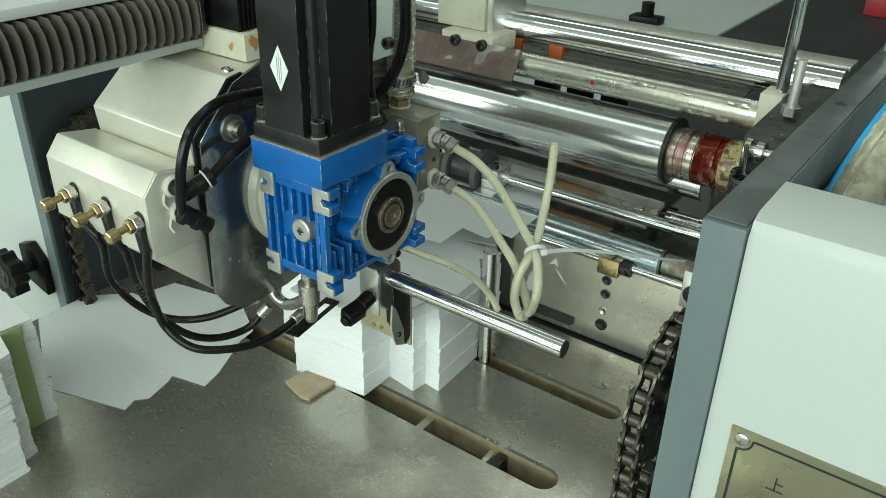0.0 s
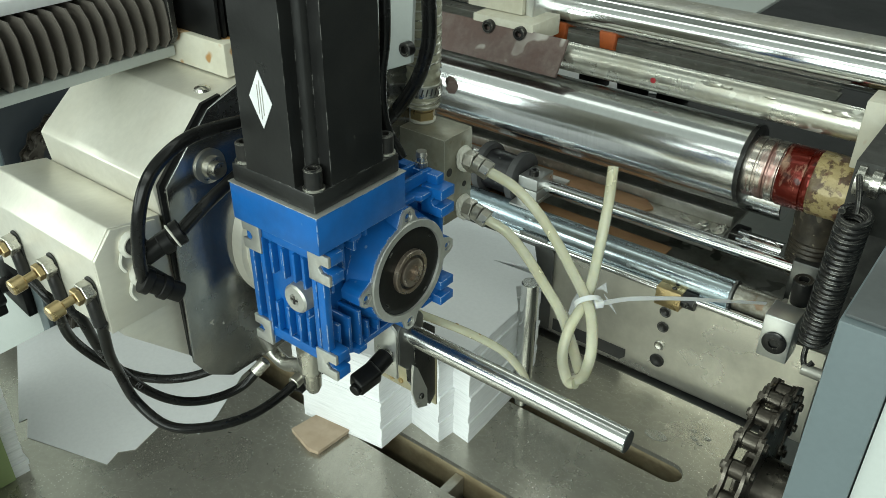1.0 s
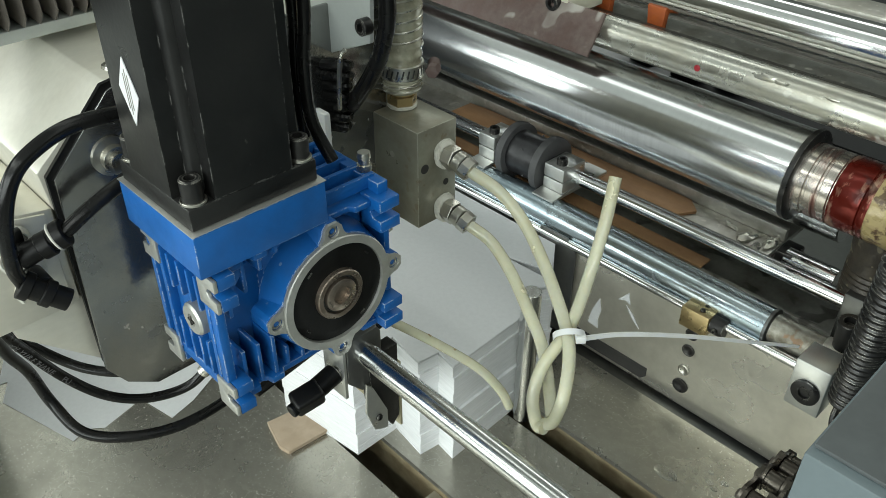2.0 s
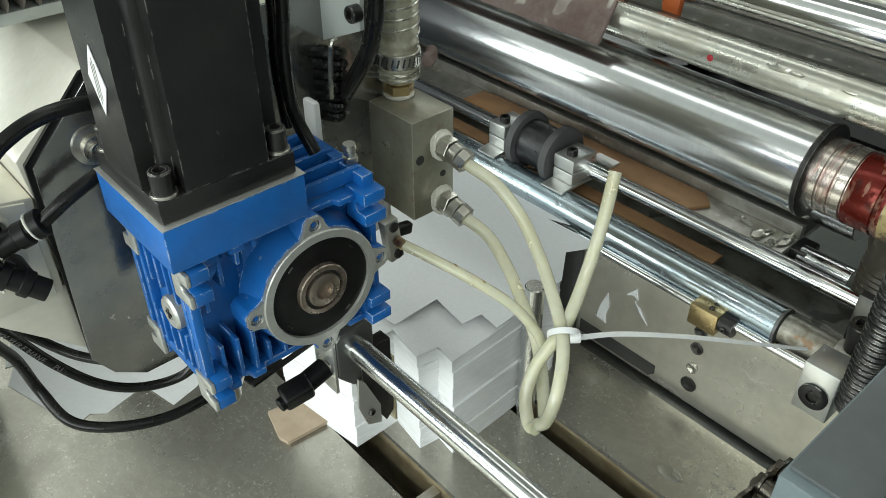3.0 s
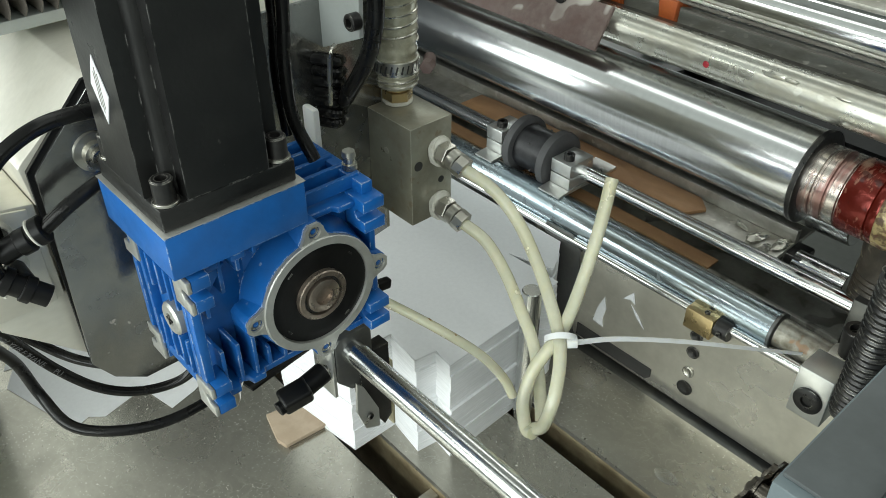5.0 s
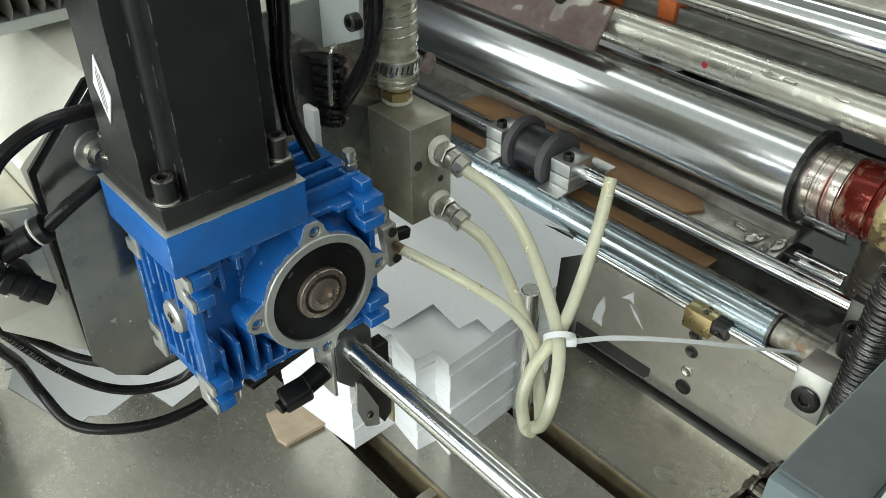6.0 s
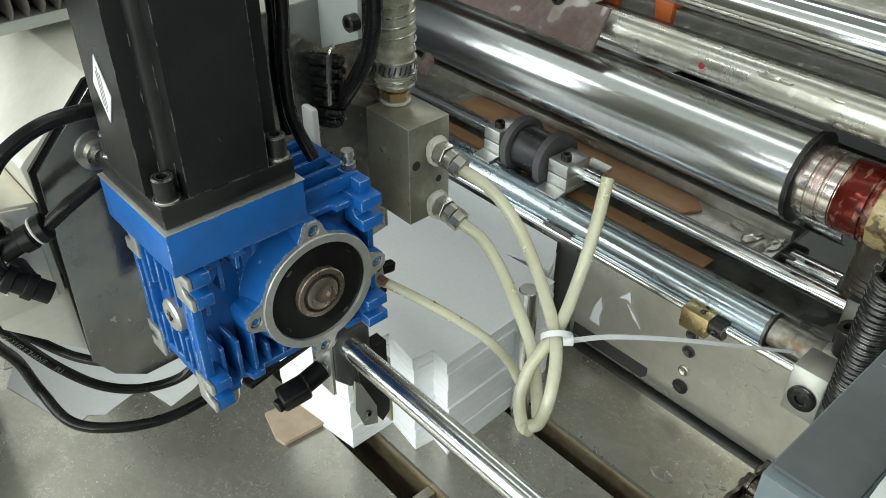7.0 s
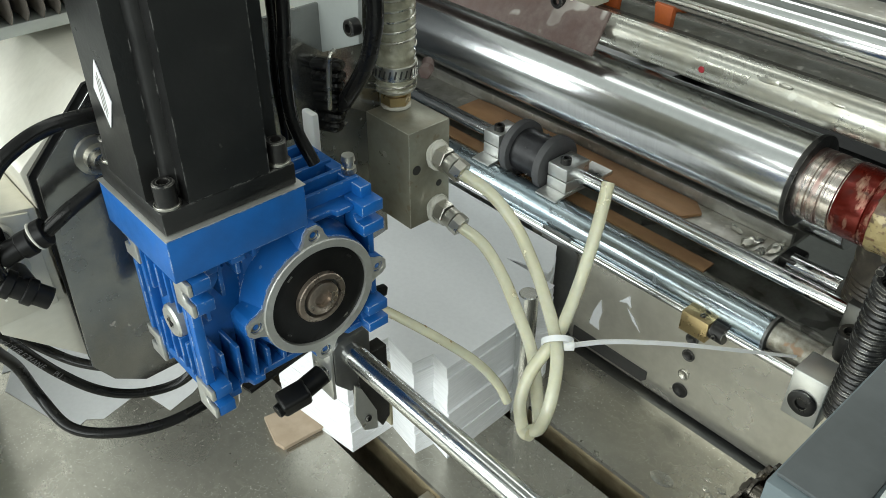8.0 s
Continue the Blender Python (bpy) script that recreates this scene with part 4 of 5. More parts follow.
# output side
part("output_boss", lathe((-0.470, CY, CZ), (-0.4495, CY, CZ), [(0, 0.0475), (0.010, 0.0455), (0.0205, 0.0438)], 56), "blue", gear)
ring_face = part("output_ring", lathe((-0.4495, CY, CZ), (-0.446, CY, CZ), [(0, 0.0432), (0.0028, 0.0432), (0.0034, 0.0425), (0.0034, 0.0372), (0.0005, 0.0368), (0.0005, 0.030)], 64), "bare", gear, "bare machined output ring")
for a in (90, 180, 270, 0):
    ca, sa = math.cos(radians(a)), math.sin(radians(a))
    ly, lz = CY + 0.0485 * ca, CZ + 0.0485 * sa
    place = Matrix.Translation((0, CY, CZ)) @ pose(0, 0, 0, a - 90)
    wedge = [(-0.0112, 0.0412), (-0.0078, 0.047), (-0.0066, 0.0515), (-0.0035, 0.0548), (0.0035, 0.0548), (0.0066, 0.0515), (0.0078, 0.047), (0.0112, 0.0412)]
    face = holed(wedge, [[(0.0045 * math.cos(2 * math.pi * k / 14), 0.0485 + 0.0045 * math.sin(2 * math.pi * k / 14)) for k in range(14)]], "x", -0.4495, -0.4472)
    part("screw_lug", turn(face, place), "bare", ring_face, "bare screw lug on the output ring")
    part("lug_screw", socket_bolt((-0.4525, ly, lz), (-0.4488, ly, lz), 0.0041), "nickel", ring_face)
    part("lug_body", turn(prism([(u * 1.05, v + 0.0004) for u, v in wedge], "x", -0.468, -0.4497, 0.0006), place), "blue", gear)
part("seal", lathe((-0.4492, CY, CZ), (-0.446, CY, CZ), [(0, 0.0367), (0.0012, 0.0365), (0.0016, 0.034), (0.0012, 0.030), (0.0012, 0.019)], 56), "rubber", gear, "black rubber shaft seal")
part("hollow_shaft", lathe((-0.4485, CY, CZ), (-0.444, CY, CZ), [(0, 0.0188), (0.0034, 0.0185), (0.004, 0.0178), (0.004, 0.0146), (0.0012, 0.0143), (0.0012, 0.0122), (0.0046, 0.012), (0.005, 0.0113), (0.005, 0.0064), (0.0018, 0.006), (0.0018, 0.0002)], 44), "bearing", gear, "brownish steel hollow output shaft with a centre bolt")
# dark ring on the groove floor paints the shade of the recess
part("shaft_groove", lathe((-0.4473, CY, CZ), (-0.4463, CY, CZ), [(0, 0.0144), (0.0004, 0.0144), (0.0004, 0.0121)], 40), "cav", gear, "dark ring with the groove's shade in its colour")
part("seal_notch", join(*[turn(box(-0.4478, -0.4472, -0.0022, 0.0022, -0.0006, 0.0006), Matrix.Translation((0, CY + 0.0325 * math.cos(radians(b)), CZ + 0.0325 * math.sin(radians(b)))) @ pose(0, 0, 0, b + 90)) for b in (40, 130, 215, 305)]), "bolt", gear)
for fy in (0.515, 0.526, 0.537):
    part("rib", box(-0.4785, -0.4555, fy - 0.0014, fy + 0.0014, 1.160, 1.192, 0.0006), "blue", gear)
for fy in (0.612, 0.600, 0.548, 0.560):
    part("rib", box(-0.4785, -0.458, fy - 0.0014, fy + 0.0014, 1.159, 1.175, 0.0006), "blue", gear)
for fy, z0 in ((0.512, 1.222), (0.524, 1.235), (0.536, 1.246), (0.548, 1.253)):
    part("rib", box(-0.4785, -0.4555, fy - 0.0014, fy + 0.0014, z0, 1.263, 0.0006), "blue", gear)
for k in range(5):
    part("top_fin", box(-0.527 + 0.015 * k, -0.5235 + 0.015 * k, 0.585, 0.634, 1.2625, 1.272, 0.0006), "blue", gear)
part("top_edge", box(-0.53, -0.4535, 0.628, 0.637, 1.2605, 1.270, 0.001), "blue", gear)
part("side_wall", box(-0.5, -0.4545, 0.6325, 0.6375, 1.178, 1.2375, 0.001), "blue", gear)
RIM = [(-0.53, 0.508), (-0.4535, 0.514), (-0.4535, 0.5225), (-0.4585, 0.5235), (-0.4605, 0.527), (-0.4585, 0.5305), (-0.4535, 0.5315), (-0.4535, 0.541), (-0.458, 0.543), (-0.458, 0.607), (-0.4535, 0.609), (-0.4535, 0.622), (-0.53, 0.63)]
part("bottom_wall", prism(RIM, "z", 1.1545, 1.1597, 0.0008), "blue", gear)
part("top_wall", prism(RIM, "z", 1.2555, 1.2600, 0.0008), "blue", gear)
part("corner_gusset", prism([(0.507, 1.2555), (0.507, 1.236), (0.513, 1.236), (0.528, 1.2555)], "x", -0.4775, -0.4565, 0.0006), "blue", gear)
part("breather", join(lathe((-0.474, 0.634, 1.2705), (-0.474, 0.634, 1.285), [(0, 0.0052), (0.004, 0.0052), (0.004, 0.004), (0.009, 0.004), (0.009, 0.0048), (0.013, 0.0042)], 14)), "nickel", gear, "small nickel breather fitting")

motor = thing("servo_motor", (-0.49, 0.538, 1.296), "black square servo motor with a white diamond label", "motor")
mx0, mx1, my0, my1 = -0.531, -0.450, 0.4955, 0.580
part("mount_flange", box(mx0, mx1, my0, my1, 1.2945, 1.309, 0.0015), "black", motor)
def body_outline(c, g):
    p = []
    for sx, sy, order in ((1, -1, 0), (1, 1, 1), (-1, 1, 0), (-1, -1, 1)):
        X, Y = (mx1 if sx > 0 else mx0), (my1 if sy > 0 else my0)
        a, b = (X - sx * c, Y), (X, Y - sy * c)
        mid = [(X - sx * c, Y - sy * g), (X - sx * (c - 0.004), Y - sy * (g + 0.001)), (X - sx * (g + 0.001), Y - sy * (c - 0.004)), (X - sx * g, Y - sy * c)]
        seq = [a] + mid + [b]
        p += seq if order == 0 else seq[::-1]
    return p
part("body", prism(body_outline(0.017, 0.0105), "z", 1.3091, 1.50), "black", motor)
for bx, by in ((-0.4570, 0.5030), (-0.4570, 0.5730), (-0.5240, 0.5030), (-0.5240, 0.5730)):
    mb = part("mounting_bolt", socket_bolt((bx, by, 1.3108), (bx, by, 1.324), 0.0062), "bolt", motor)
    part("washer", rod((bx, by, 1.309), (bx, by, 1.3108), 0.0075, 20, 0.0003), "nickel", mb, "bright steel washer")
tag = part("label", prism([(-0.4905, 1.345), (-0.480, 1.364), (-0.4905, 1.384), (-0.5012, 1.365)], "y", 0.4948, 0.4953), "paper", motor, "white diamond warning label")
for k, w in enumerate((0.010, 0.013, 0.010)):
    part("label_line", turn(box(-0.00022, 0.00022, -0.0001, 0.0001, -w, w), Matrix.Translation((-0.4926 + 0.0022 * k, 0.4946, 1.3645))), "dirty", tag)

coupling = thing("output_flange", (-0.55, CY, CZ), "round machined flange between gearbox and side plate", "flange")
part("ring", lathe((-0.5765, CY, CZ), (-0.531, CY, CZ), [(0, 0.068), (0.012, 0.068), (0.013, 0.064), (0.022, 0.064), (0.023, 0.058), (0.036, 0.055), (0.0455, 0.05)], 56), "satin", coupling)

# ---- feeder head covers ----
sidep = thing("side_plate", (-0.578, 0.55, 1.13), "dark reflective steel side plate with clipped corners", "plate")
part("plate", prism([(0.478, 1.105), (0.466, 1.125), (0.470, 1.284), (0.515, 1.330), (0.56, 1.345), (0.74, 1.345), (0.74, 1.12), (0.56, 1.09), (0.50, 1.09)], "x", -0.5795, -0.576, 0.0006), "sheetdark", sidep)
part("gasket", prism([(0.4745, 1.125), (0.4665, 1.13), (0.4665, 1.2855), (0.5135, 1.3335), (0.53, 1.336), (0.53, 1.33), (0.516, 1.327), (0.4725, 1.282)], "x", -0.583, -0.5797), "rubber", sidep, "black rubber gasket edge")
part("boss", lathe((-0.576, 0.508, 1.288), (-0.562, 0.508, 1.288), [(0, 0.0135), (0.003, 0.0135), (0.004, 0.009), (0.010, 0.009), (0.010, 0.006), (0.014, 0.006), (0.014, 0.0002)], 24), "nickel", sidep)
cover = thing("feeder_cover", (-0.66, 0.5, 1.19), "satin stainless sheet-metal cover over the feeder head", "cover")
part("upper_hood", prism([(0.466, 1.26), (0.463, 1.288), (0.467, 1.292), (0.513, 1.330), (0.518, 1.333), (0.70, 1.333), (0.70, 1.26)], "x", -0.731, -0.5835, 0.0012), "satin", cover)
part("lower_box", prism([(0.408, 1.187), (0.408, 1.250), (0.424, 1.269), (0.4655, 1.262), (0.4655, 1.187)], "x", -0.738, -0.584, 0.0012), "satin", cover)
part("corner_chamfer", prism([(0.40805, 1.1872), (0.408, 1.2495), (0.4245, 1.268), (0.46, 1.261), (0.46, 1.1872)], "x", -0.584, -0.5815, 0.0008), "satin", cover)
part("under_web", prism([(0.421, 1.174), (0.421, 1.186), (0.479, 1.186), (0.479, 1.115)], "x", -0.70, -0.5905, 0.0005), "satin", cover)
part("rear_box", box(-0.737, -0.602, 0.4665, 0.60, 1.19, 1.2595, 0.001), "satin", cover)
part("hood_screw", lathe((-0.603, 0.532, 1.333), (-0.603, 0.532, 1.34), [(0, 0.0065), (0.002, 0.006), (0.0035, 0.003), (0.0036, 0.0002)], 20), "nickel", cover)
BOLTX = (-0.697, -0.645, -0.594)
for bx in BOLTX:
    # the cover is uncut; a dark slab paints each slot's shade
    part("slot", prism([(bx - 0.007, 1.1875), (bx + 0.007, 1.1875), (bx + 0.007, 1.226)] + [(bx + 0.007 * math.cos(radians(a)), 1.226 + 0.007 * math.sin(radians(a))) for a in range(20, 180, 20)] + [(bx - 0.007, 1.226)], "y", 0.4068, 0.4076), "cav", cover, "flat dark slab painted as a shaded open slot")
    v = thing("flow_screw", (bx, 0.40, 1.222), "brass knurled flow control screw on an angle fitting", "valve", "flow screws")
    part("hex_nut", hexnut((bx, 0.4065, 1.223), (bx, 0.398, 1.2225), 0.0085), "nickel", v)
    part("lock_nut", hexnut((bx, 0.3978, 1.2225), (bx, 0.393, 1.222), 0.0068), "brass", v)
    part("stem", rod((bx, 0.393, 1.222), (bx, 0.380, 1.220), 0.0033, 16), "brass", v)
    part("knob", lathe((bx, 0.384, 1.2205), (bx, 0.373, 1.219), [(0, 0.005), (0.001, 0.0062), (0.010, 0.0062), (0.011, 0.005)], 18), "brass", v)
    part("elbow", sweep([(bx, 0.4045, 1.220), (bx + 0.003, 0.404, 1.210), (bx + 0.006, 0.404, 1.195)], 0.0049, 12), "bolt", v, "black angle fitting")

# black air hoses from the flow screws down to the suction nozzles
HOSES = [[(-0.690, 0.404, 1.197), (-0.671, 0.410, 1.173), (-0.700, 0.428, 1.114), (-0.704, 0.455, 1.065), (-0.683, 0.480, 1.043), (-0.653, 0.510, 1.042), (-0.619, 0.555, 1.059)],
         [(-0.639, 0.404, 1.197), (-0.633, 0.412, 1.173), (-0.654, 0.430, 1.121), (-0.660, 0.455, 1.066), (-0.651, 0.480, 1.034), (-0.638, 0.508, 1.021), (-0.625, 0.540, 1.023), (-0.612, 0.563, 1.047)],
         [(-0.586, 0.404, 1.197), (-0.610, 0.415, 1.150), (-0.625, 0.426, 1.115), (-0.620, 0.432, 1.083), (-0.592, 0.440, 1.066), (-0.572, 0.465, 1.058), (-0.561, 0.500, 1.052), (-0.561, 0.540, 1.050), (-0.563, 0.568, 1.055)]]
for pts in HOSES:
    h = thing("air_hose", pts[0], "glossy black polyurethane air hose drooping over the table", "hose", "air hoses")
    line = part("hose", sweep(pts, 0.0043, 16), "hose", h)
    if pts is HOSES[1]:
        printed = line
    a, b = Vector(pts[-1]), Vector(pts[-2])
    part("ferrule", rod(a + (b - a) * 0.02, a + (b - a).normalized() * 0.016, 0.006, 18), "nickel", line, "metal hose ferrule")
def hose_print(text, pts, r, start, size, out, owner):
    """Small raised letters along a hose, facing the direction out."""
    path = smooth_path(pts, 24)
    runs = [0.0]
    for a, b in zip(path, path[1:]):
        runs.append(runs[-1] + (b - a).length)
    letters, s = [], start
    for ch in text:
        if ch != " ":
            k = next(i for i, d in enumerate(runs) if d >= s)
            d = (path[k + 1] - path[k - 1]).normalized()
            n = (out - d * out.dot(d)).normalized()
            u = n.cross(d)
            curve = bpy.data.curves.new("letter", "FONT")
            curve.body, curve.size, curve.extrude, curve.align_x = ch, size, 0.0001, "CENTER"
            glyph = bpy.data.objects.new("letter", curve)
            me = bpy.data.meshes.new_from_object(glyph)
            bm = bmesh.new()
            bm.from_mesh(me)
            turn(bm, Matrix.Translation(path[k] + n * (r + 0.0002) - u * size * 0.34) @ Matrix((d, u, n)).transposed().to_4x4())
            letters.append(bm)
            bpy.data.objects.remove(glyph)
            bpy.data.curves.remove(curve)
            bpy.data.meshes.remove(me)
        s += size * 0.72
    part("print", join(*letters), "wheelrim", owner, "grey printed lettering")
hose_print("POLYURETHANE  PU", HOSES[1], 0.0043, 0.075, 0.0068, Vector((0.5, -0.45, 0.74)), printed)
part("pipe", sweep([(-0.590, 0.56, 1.108), (-0.600, 0.56, 1.093), (-0.604, 0.56, 1.079), (-0.594, 0.56, 1.067), (-0.576, 0.558, 1.065), (-0.557, 0.555, 1.076), (-0.540, 0.548, 1.090), (-0.528, 0.543, 1.100)], 0.0065, 14), "nickel",
     thing("suction_elbow", (-0.56, 0.55, 1.09), "curved grey metal suction pipe below the gearbox", "pipe"))
noz = thing("suction_nozzle", (-0.518, 0.54, 1.07), "threaded steel suction nozzle hanging from the gearbox", "nozzle")
part("stem", lathe((-0.520, 0.54, 1.156), (-0.520, 0.54, 1.076), [(0, 0.006)] + [(0.004 + 0.003 * k + d, 0.0062 + (0.0012 if d else 0)) for k in range(8) for d in (0, 0.0015)] + [(0.032, 0.006), (0.033, 0.0115), (0.055, 0.011), (0.0555, 0.0085), (0.074, 0.0075), (0.080, 0.005)], 20), "nickel", noz)
part("side_port", rod((-0.520, 0.542, 1.084), (-0.563, 0.568, 1.055), 0.0045, 14), "nickel", noz)
slotbar = thing("lift_slot_plate", (-0.53, 0.54, 1.05), "black slotted plate on top of the front blanks", "plate")
part("plate", turn(join(box(-0.045, 0.045, -0.0105, -0.005, -0.0015, 0.0015, 0.0005), box(-0.045, 0.045, 0.005, 0.0105, -0.0015, 0.0015, 0.0005), box(-0.045, -0.005, -0.005, 0.005, -0.0015, 0.0015), box(0.035, 0.045, -0.005, 0.005, -0.0015, 0.0015)), Matrix.Translation((-0.619, 0.637, 0.990)) @ pose(0, 0, 0, 0, 0, 99)), "rubber", slotbar)

# pneumatic elbows and cables beside the motor
for k, (ex, ey, ez) in enumerate(((-0.582, 0.437, 1.252), (-0.582, 0.440, 1.226))):
    e = thing("push_elbow", (ex, ey, ez), "black plastic push-in elbow fitting with sealing tape", "fitting", "elbow fittings")
    part("tape", join(lathe((ex, ey, ez), (ex + 0.006, ey, ez), [(0, 0.0095), (0.003, 0.011), (0.006, 0.0085)], 14), sweep([(ex + 0.002, ey - 0.009, ez - 0.004), (ex + 0.003, ey - 0.012, ez - 0.012), (ex + 0.005, ey - 0.010, ez - 0.018)], 0.0014, 6)), "tape", e, "white sealing tape")
    part("stem", rod((ex + 0.004, ey, ez), (ex + 0.026, ey, ez), 0.0075, 18), "rubber", e)
    if k == 0:
        part("socket", join(rod((ex + 0.021, ey - 0.004, ez - 0.002), (ex + 0.029, ey + 0.018, ez + 0.0085), 0.0076, 18), rod((ex + 0.026, ey + 0.008, ez + 0.0035), (ex + 0.029, ey + 0.015, ez + 0.0065), 0.0086, 18)), "rubber", e)
        part("collar", rod((ex + 0.029, ey + 0.018, ez + 0.0085), (ex + 0.0315, ey + 0.0235, ez + 0.011), 0.0092, 18), "rubber", e)
        part("release_ring", rod((ex + 0.0285, ey + 0.0165, ez + 0.0078), (ex + 0.029, ey + 0.018, ez + 0.0085), 0.0096, 18), "tape", e, "pale release ring")
        part("clip", box(ex + 0.012, ex + 0.018, ey - 0.003, ey + 0.003, ez + 0.006, ez + 0.015, 0.001), "rubber", e)
    else:
        part("socket", join(rod((ex + 0.033, ey + 0.010, ez - 0.0105), (ex + 0.022, ey - 0.010, ez + 0.006), 0.0074, 18), rod((ex + 0.029, ey + 0.0025, ez - 0.0045), (ex + 0.0265, ey - 0.002, ez - 0.0005), 0.009, 18)), "rubber", e)
        part("collar", rod((ex + 0.0235, ey - 0.007, ez + 0.0035), (ex + 0.021, ey - 0.0115, ez + 0.0075), 0.0095, 18), "rubber", e)
cab1 = thing("air_hose", (-0.56, 0.43, 1.24), "black air hose looping from an elbow up behind the motor", "hose", "air hoses")
part("hose", sweep([(-0.560, 0.430, 1.2335), (-0.556, 0.427, 1.250), (-0.553, 0.430, 1.280), (-0.552, 0.440, 1.305), (-0.552, 0.456, 1.319), (-0.552, 0.484, 1.327), (-0.548, 0.53, 1.325), (-0.546, 0.58, 1.32)], 0.0048, 16), "hose", cab1)
cab2 = thing("air_hose", (-0.55, 0.46, 1.26), "short black air hose from an elbow to the side plate", "hose", "air hoses")
part("hose", sweep([(-0.551, 0.460, 1.2625), (-0.549, 0.480, 1.274), (-0.552, 0.505, 1.281), (-0.558, 0.53, 1.284)], 0.0048, 16), "hose", cab2)

# ---- bellows slide above the head ----
slide = thing("bellows_slide", (-0.68, 0.3, 1.34), "linear slide under grey pleated bellows on a pale rail", "slide")
part("rail", box(-0.735, -0.665, -0.25, 0.556, 1.3405, 1.349, 0.001), "white", slide, "pale painted rail")
RIDGE = [(-0.73, 1.350), (-0.662, 1.350), (-0.6545, 1.358), (-0.6535, 1.372), (-0.656, 1.386), (-0.664, 1.396), (-0.73, 1.396)]
VALLEY = [(-0.73, 1.362), (-0.684, 1.362), (-0.677, 1.367), (-0.675, 1.373), (-0.677, 1.379), (-0.684, 1.384), (-0.73, 1.384)]
bm = bmesh.new()
rings = []
for k in range(75):
    y = 0.5465 - 0.0105 * k
    for loop, d in ((RIDGE, 0.0), (RIDGE, 0.0009), (VALLEY, 0.0050), (VALLEY, 0.0060)):
        rings.append([bm.verts.new((x, y - d + 0.0012 * noise.noise(Vector((x * 30, y * 40, z * 30))), z)) for x, z in loop])
for a, c in zip(rings, rings[1:]):
    for i in range(len(a)):
        bm.faces.new((a[i], a[(i + 1) % len(a)], c[(i + 1) % len(a)], c[i]))
bmesh.ops.recalc_face_normals(bm, faces=bm.faces)
part("bellows", bm, "bellows", slide, "grey-brown pleated bellows", 25)
part("end_plate", prism([(-0.735, 1.3525), (-0.660, 1.3525), (-0.653, 1.3595), (-0.653, 1.390), (-0.660, 1.397), (-0.735, 1.397)], "y", 0.548, 0.553, 0.0005), "bolt", slide)
part("top_rail", box(-0.76, -0.674, -0.3, 0.62, 1.3975, 1.407, 0.001), "paper", slide, "pale flat top rail")
part("top_channel", box(-0.80, -0.74, -0.3, 0.6, 1.4075, 1.425, 0.002), "alu", slide)
carriage = thing("carriage_block", (-0.63, 0.6, 1.34), "cream-painted carriage block with rust stains", "block")
part("block", box(-0.70, -0.605, 0.558, 0.60, 1.334, 1.361, 0.0015), "creamrust", carriage)
part("upper_block", box(-0.70, -0.61, 0.56, 0.60, 1.395, 1.43, 0.0015), "cream", carriage)
for k in range(7):
    part("pleat", box(-0.69, -0.615, 0.562 + 0.0055 * k, 0.565 + 0.0055 * k, 1.3615, 1.3945, 0.0004), "rubber", carriage)

# ---- carriage plate, cables, manifold ----
cplate = thing("carriage_plate", (-0.66, 0.75, 1.2), "olive grey steel carriage plate behind the gearbox", "plate")
part("plate", box(-0.80, -0.5875, 0.742, 0.752, 1.11, 1.45, 0.001), "manifold", cplate)
wplate = thing("cable_bracket", (-0.56, 0.69, 1.33), "white painted bracket with a socket screw holding cables", "bracket")
part("plate", prism([(-0.66, 1.270), (-0.624, 1.286), (-0.540, 1.323), (-0.529, 1.328), (-0.522, 1.45), (-0.66, 1.45)], "y", 0.688, 0.692, 0.0008), "white", wplate)
part("screw", socket_bolt((-0.530, 0.688, 1.341), (-0.530, 0.680, 1.341), 0.0062), "bolt", wplate)
part("hook", sweep([(-0.556, 0.686, 1.316), (-0.555, 0.680, 1.310), (-0.558, 0.679, 1.275), (-0.561, 0.681, 1.269), (-0.567, 0.684, 1.270)], 0.002, 8), "nickel", wplate)
coil = thing("coiled_cable", (-0.58, 0.69, 1.30), "coiled black cable bundle below the white bracket", "cable")
for k in range(7):
    dz, dx = -0.0088 * k, 0.0012 * (k % 2) - 0.001 * k
    part("loop", sweep([(-0.660 + dx, 0.70, 1.268 + dz), (-0.625 + dx, 0.684, 1.284 + dz), (-0.590 + dx, 0.680, 1.297 + dz), (-0.566 + dx, 0.681, 1.303 + dz), (-0.559 + dx, 0.687, 1.302 + dz), (-0.574 + dx, 0.702, 1.294 + dz)], 0.0043, 10), "hose", coil)
for pts, r in (([(-0.508, 0.686, 1.46), (-0.510, 0.688, 1.40), (-0.511, 0.69, 1.357), (-0.515, 0.69, 1.337), (-0.526, 0.69, 1.311), (-0.55, 0.69, 1.279), (-0.579, 0.698, 1.252)], 0.0062), ([(-0.482, 0.605, 1.46), (-0.478, 0.60, 1.387), (-0.483, 0.60, 1.353), (-0.481, 0.60, 1.317), (-0.469, 0.605, 1.290)], 0.0042), ([(-0.494, 0.60, 1.46), (-0.489, 0.60, 1.385), (-0.493, 0.60, 1.343), (-0.493, 0.602, 1.300)], 0.004)):
    c = thing("black_cable", pts[-1], "black cable hanging down behind the motor", "cable", "cables behind the motor")
    part("cable", sweep(pts, r, 12), "hose", c)
part("tag", box(-0.553, -0.538, 0.650, 0.656, 1.242, 1.282, 0.0022), "nylon", thing("cable_tag", (-0.546, 0.653, 1.242), "white plastic cable tag", "tag"))

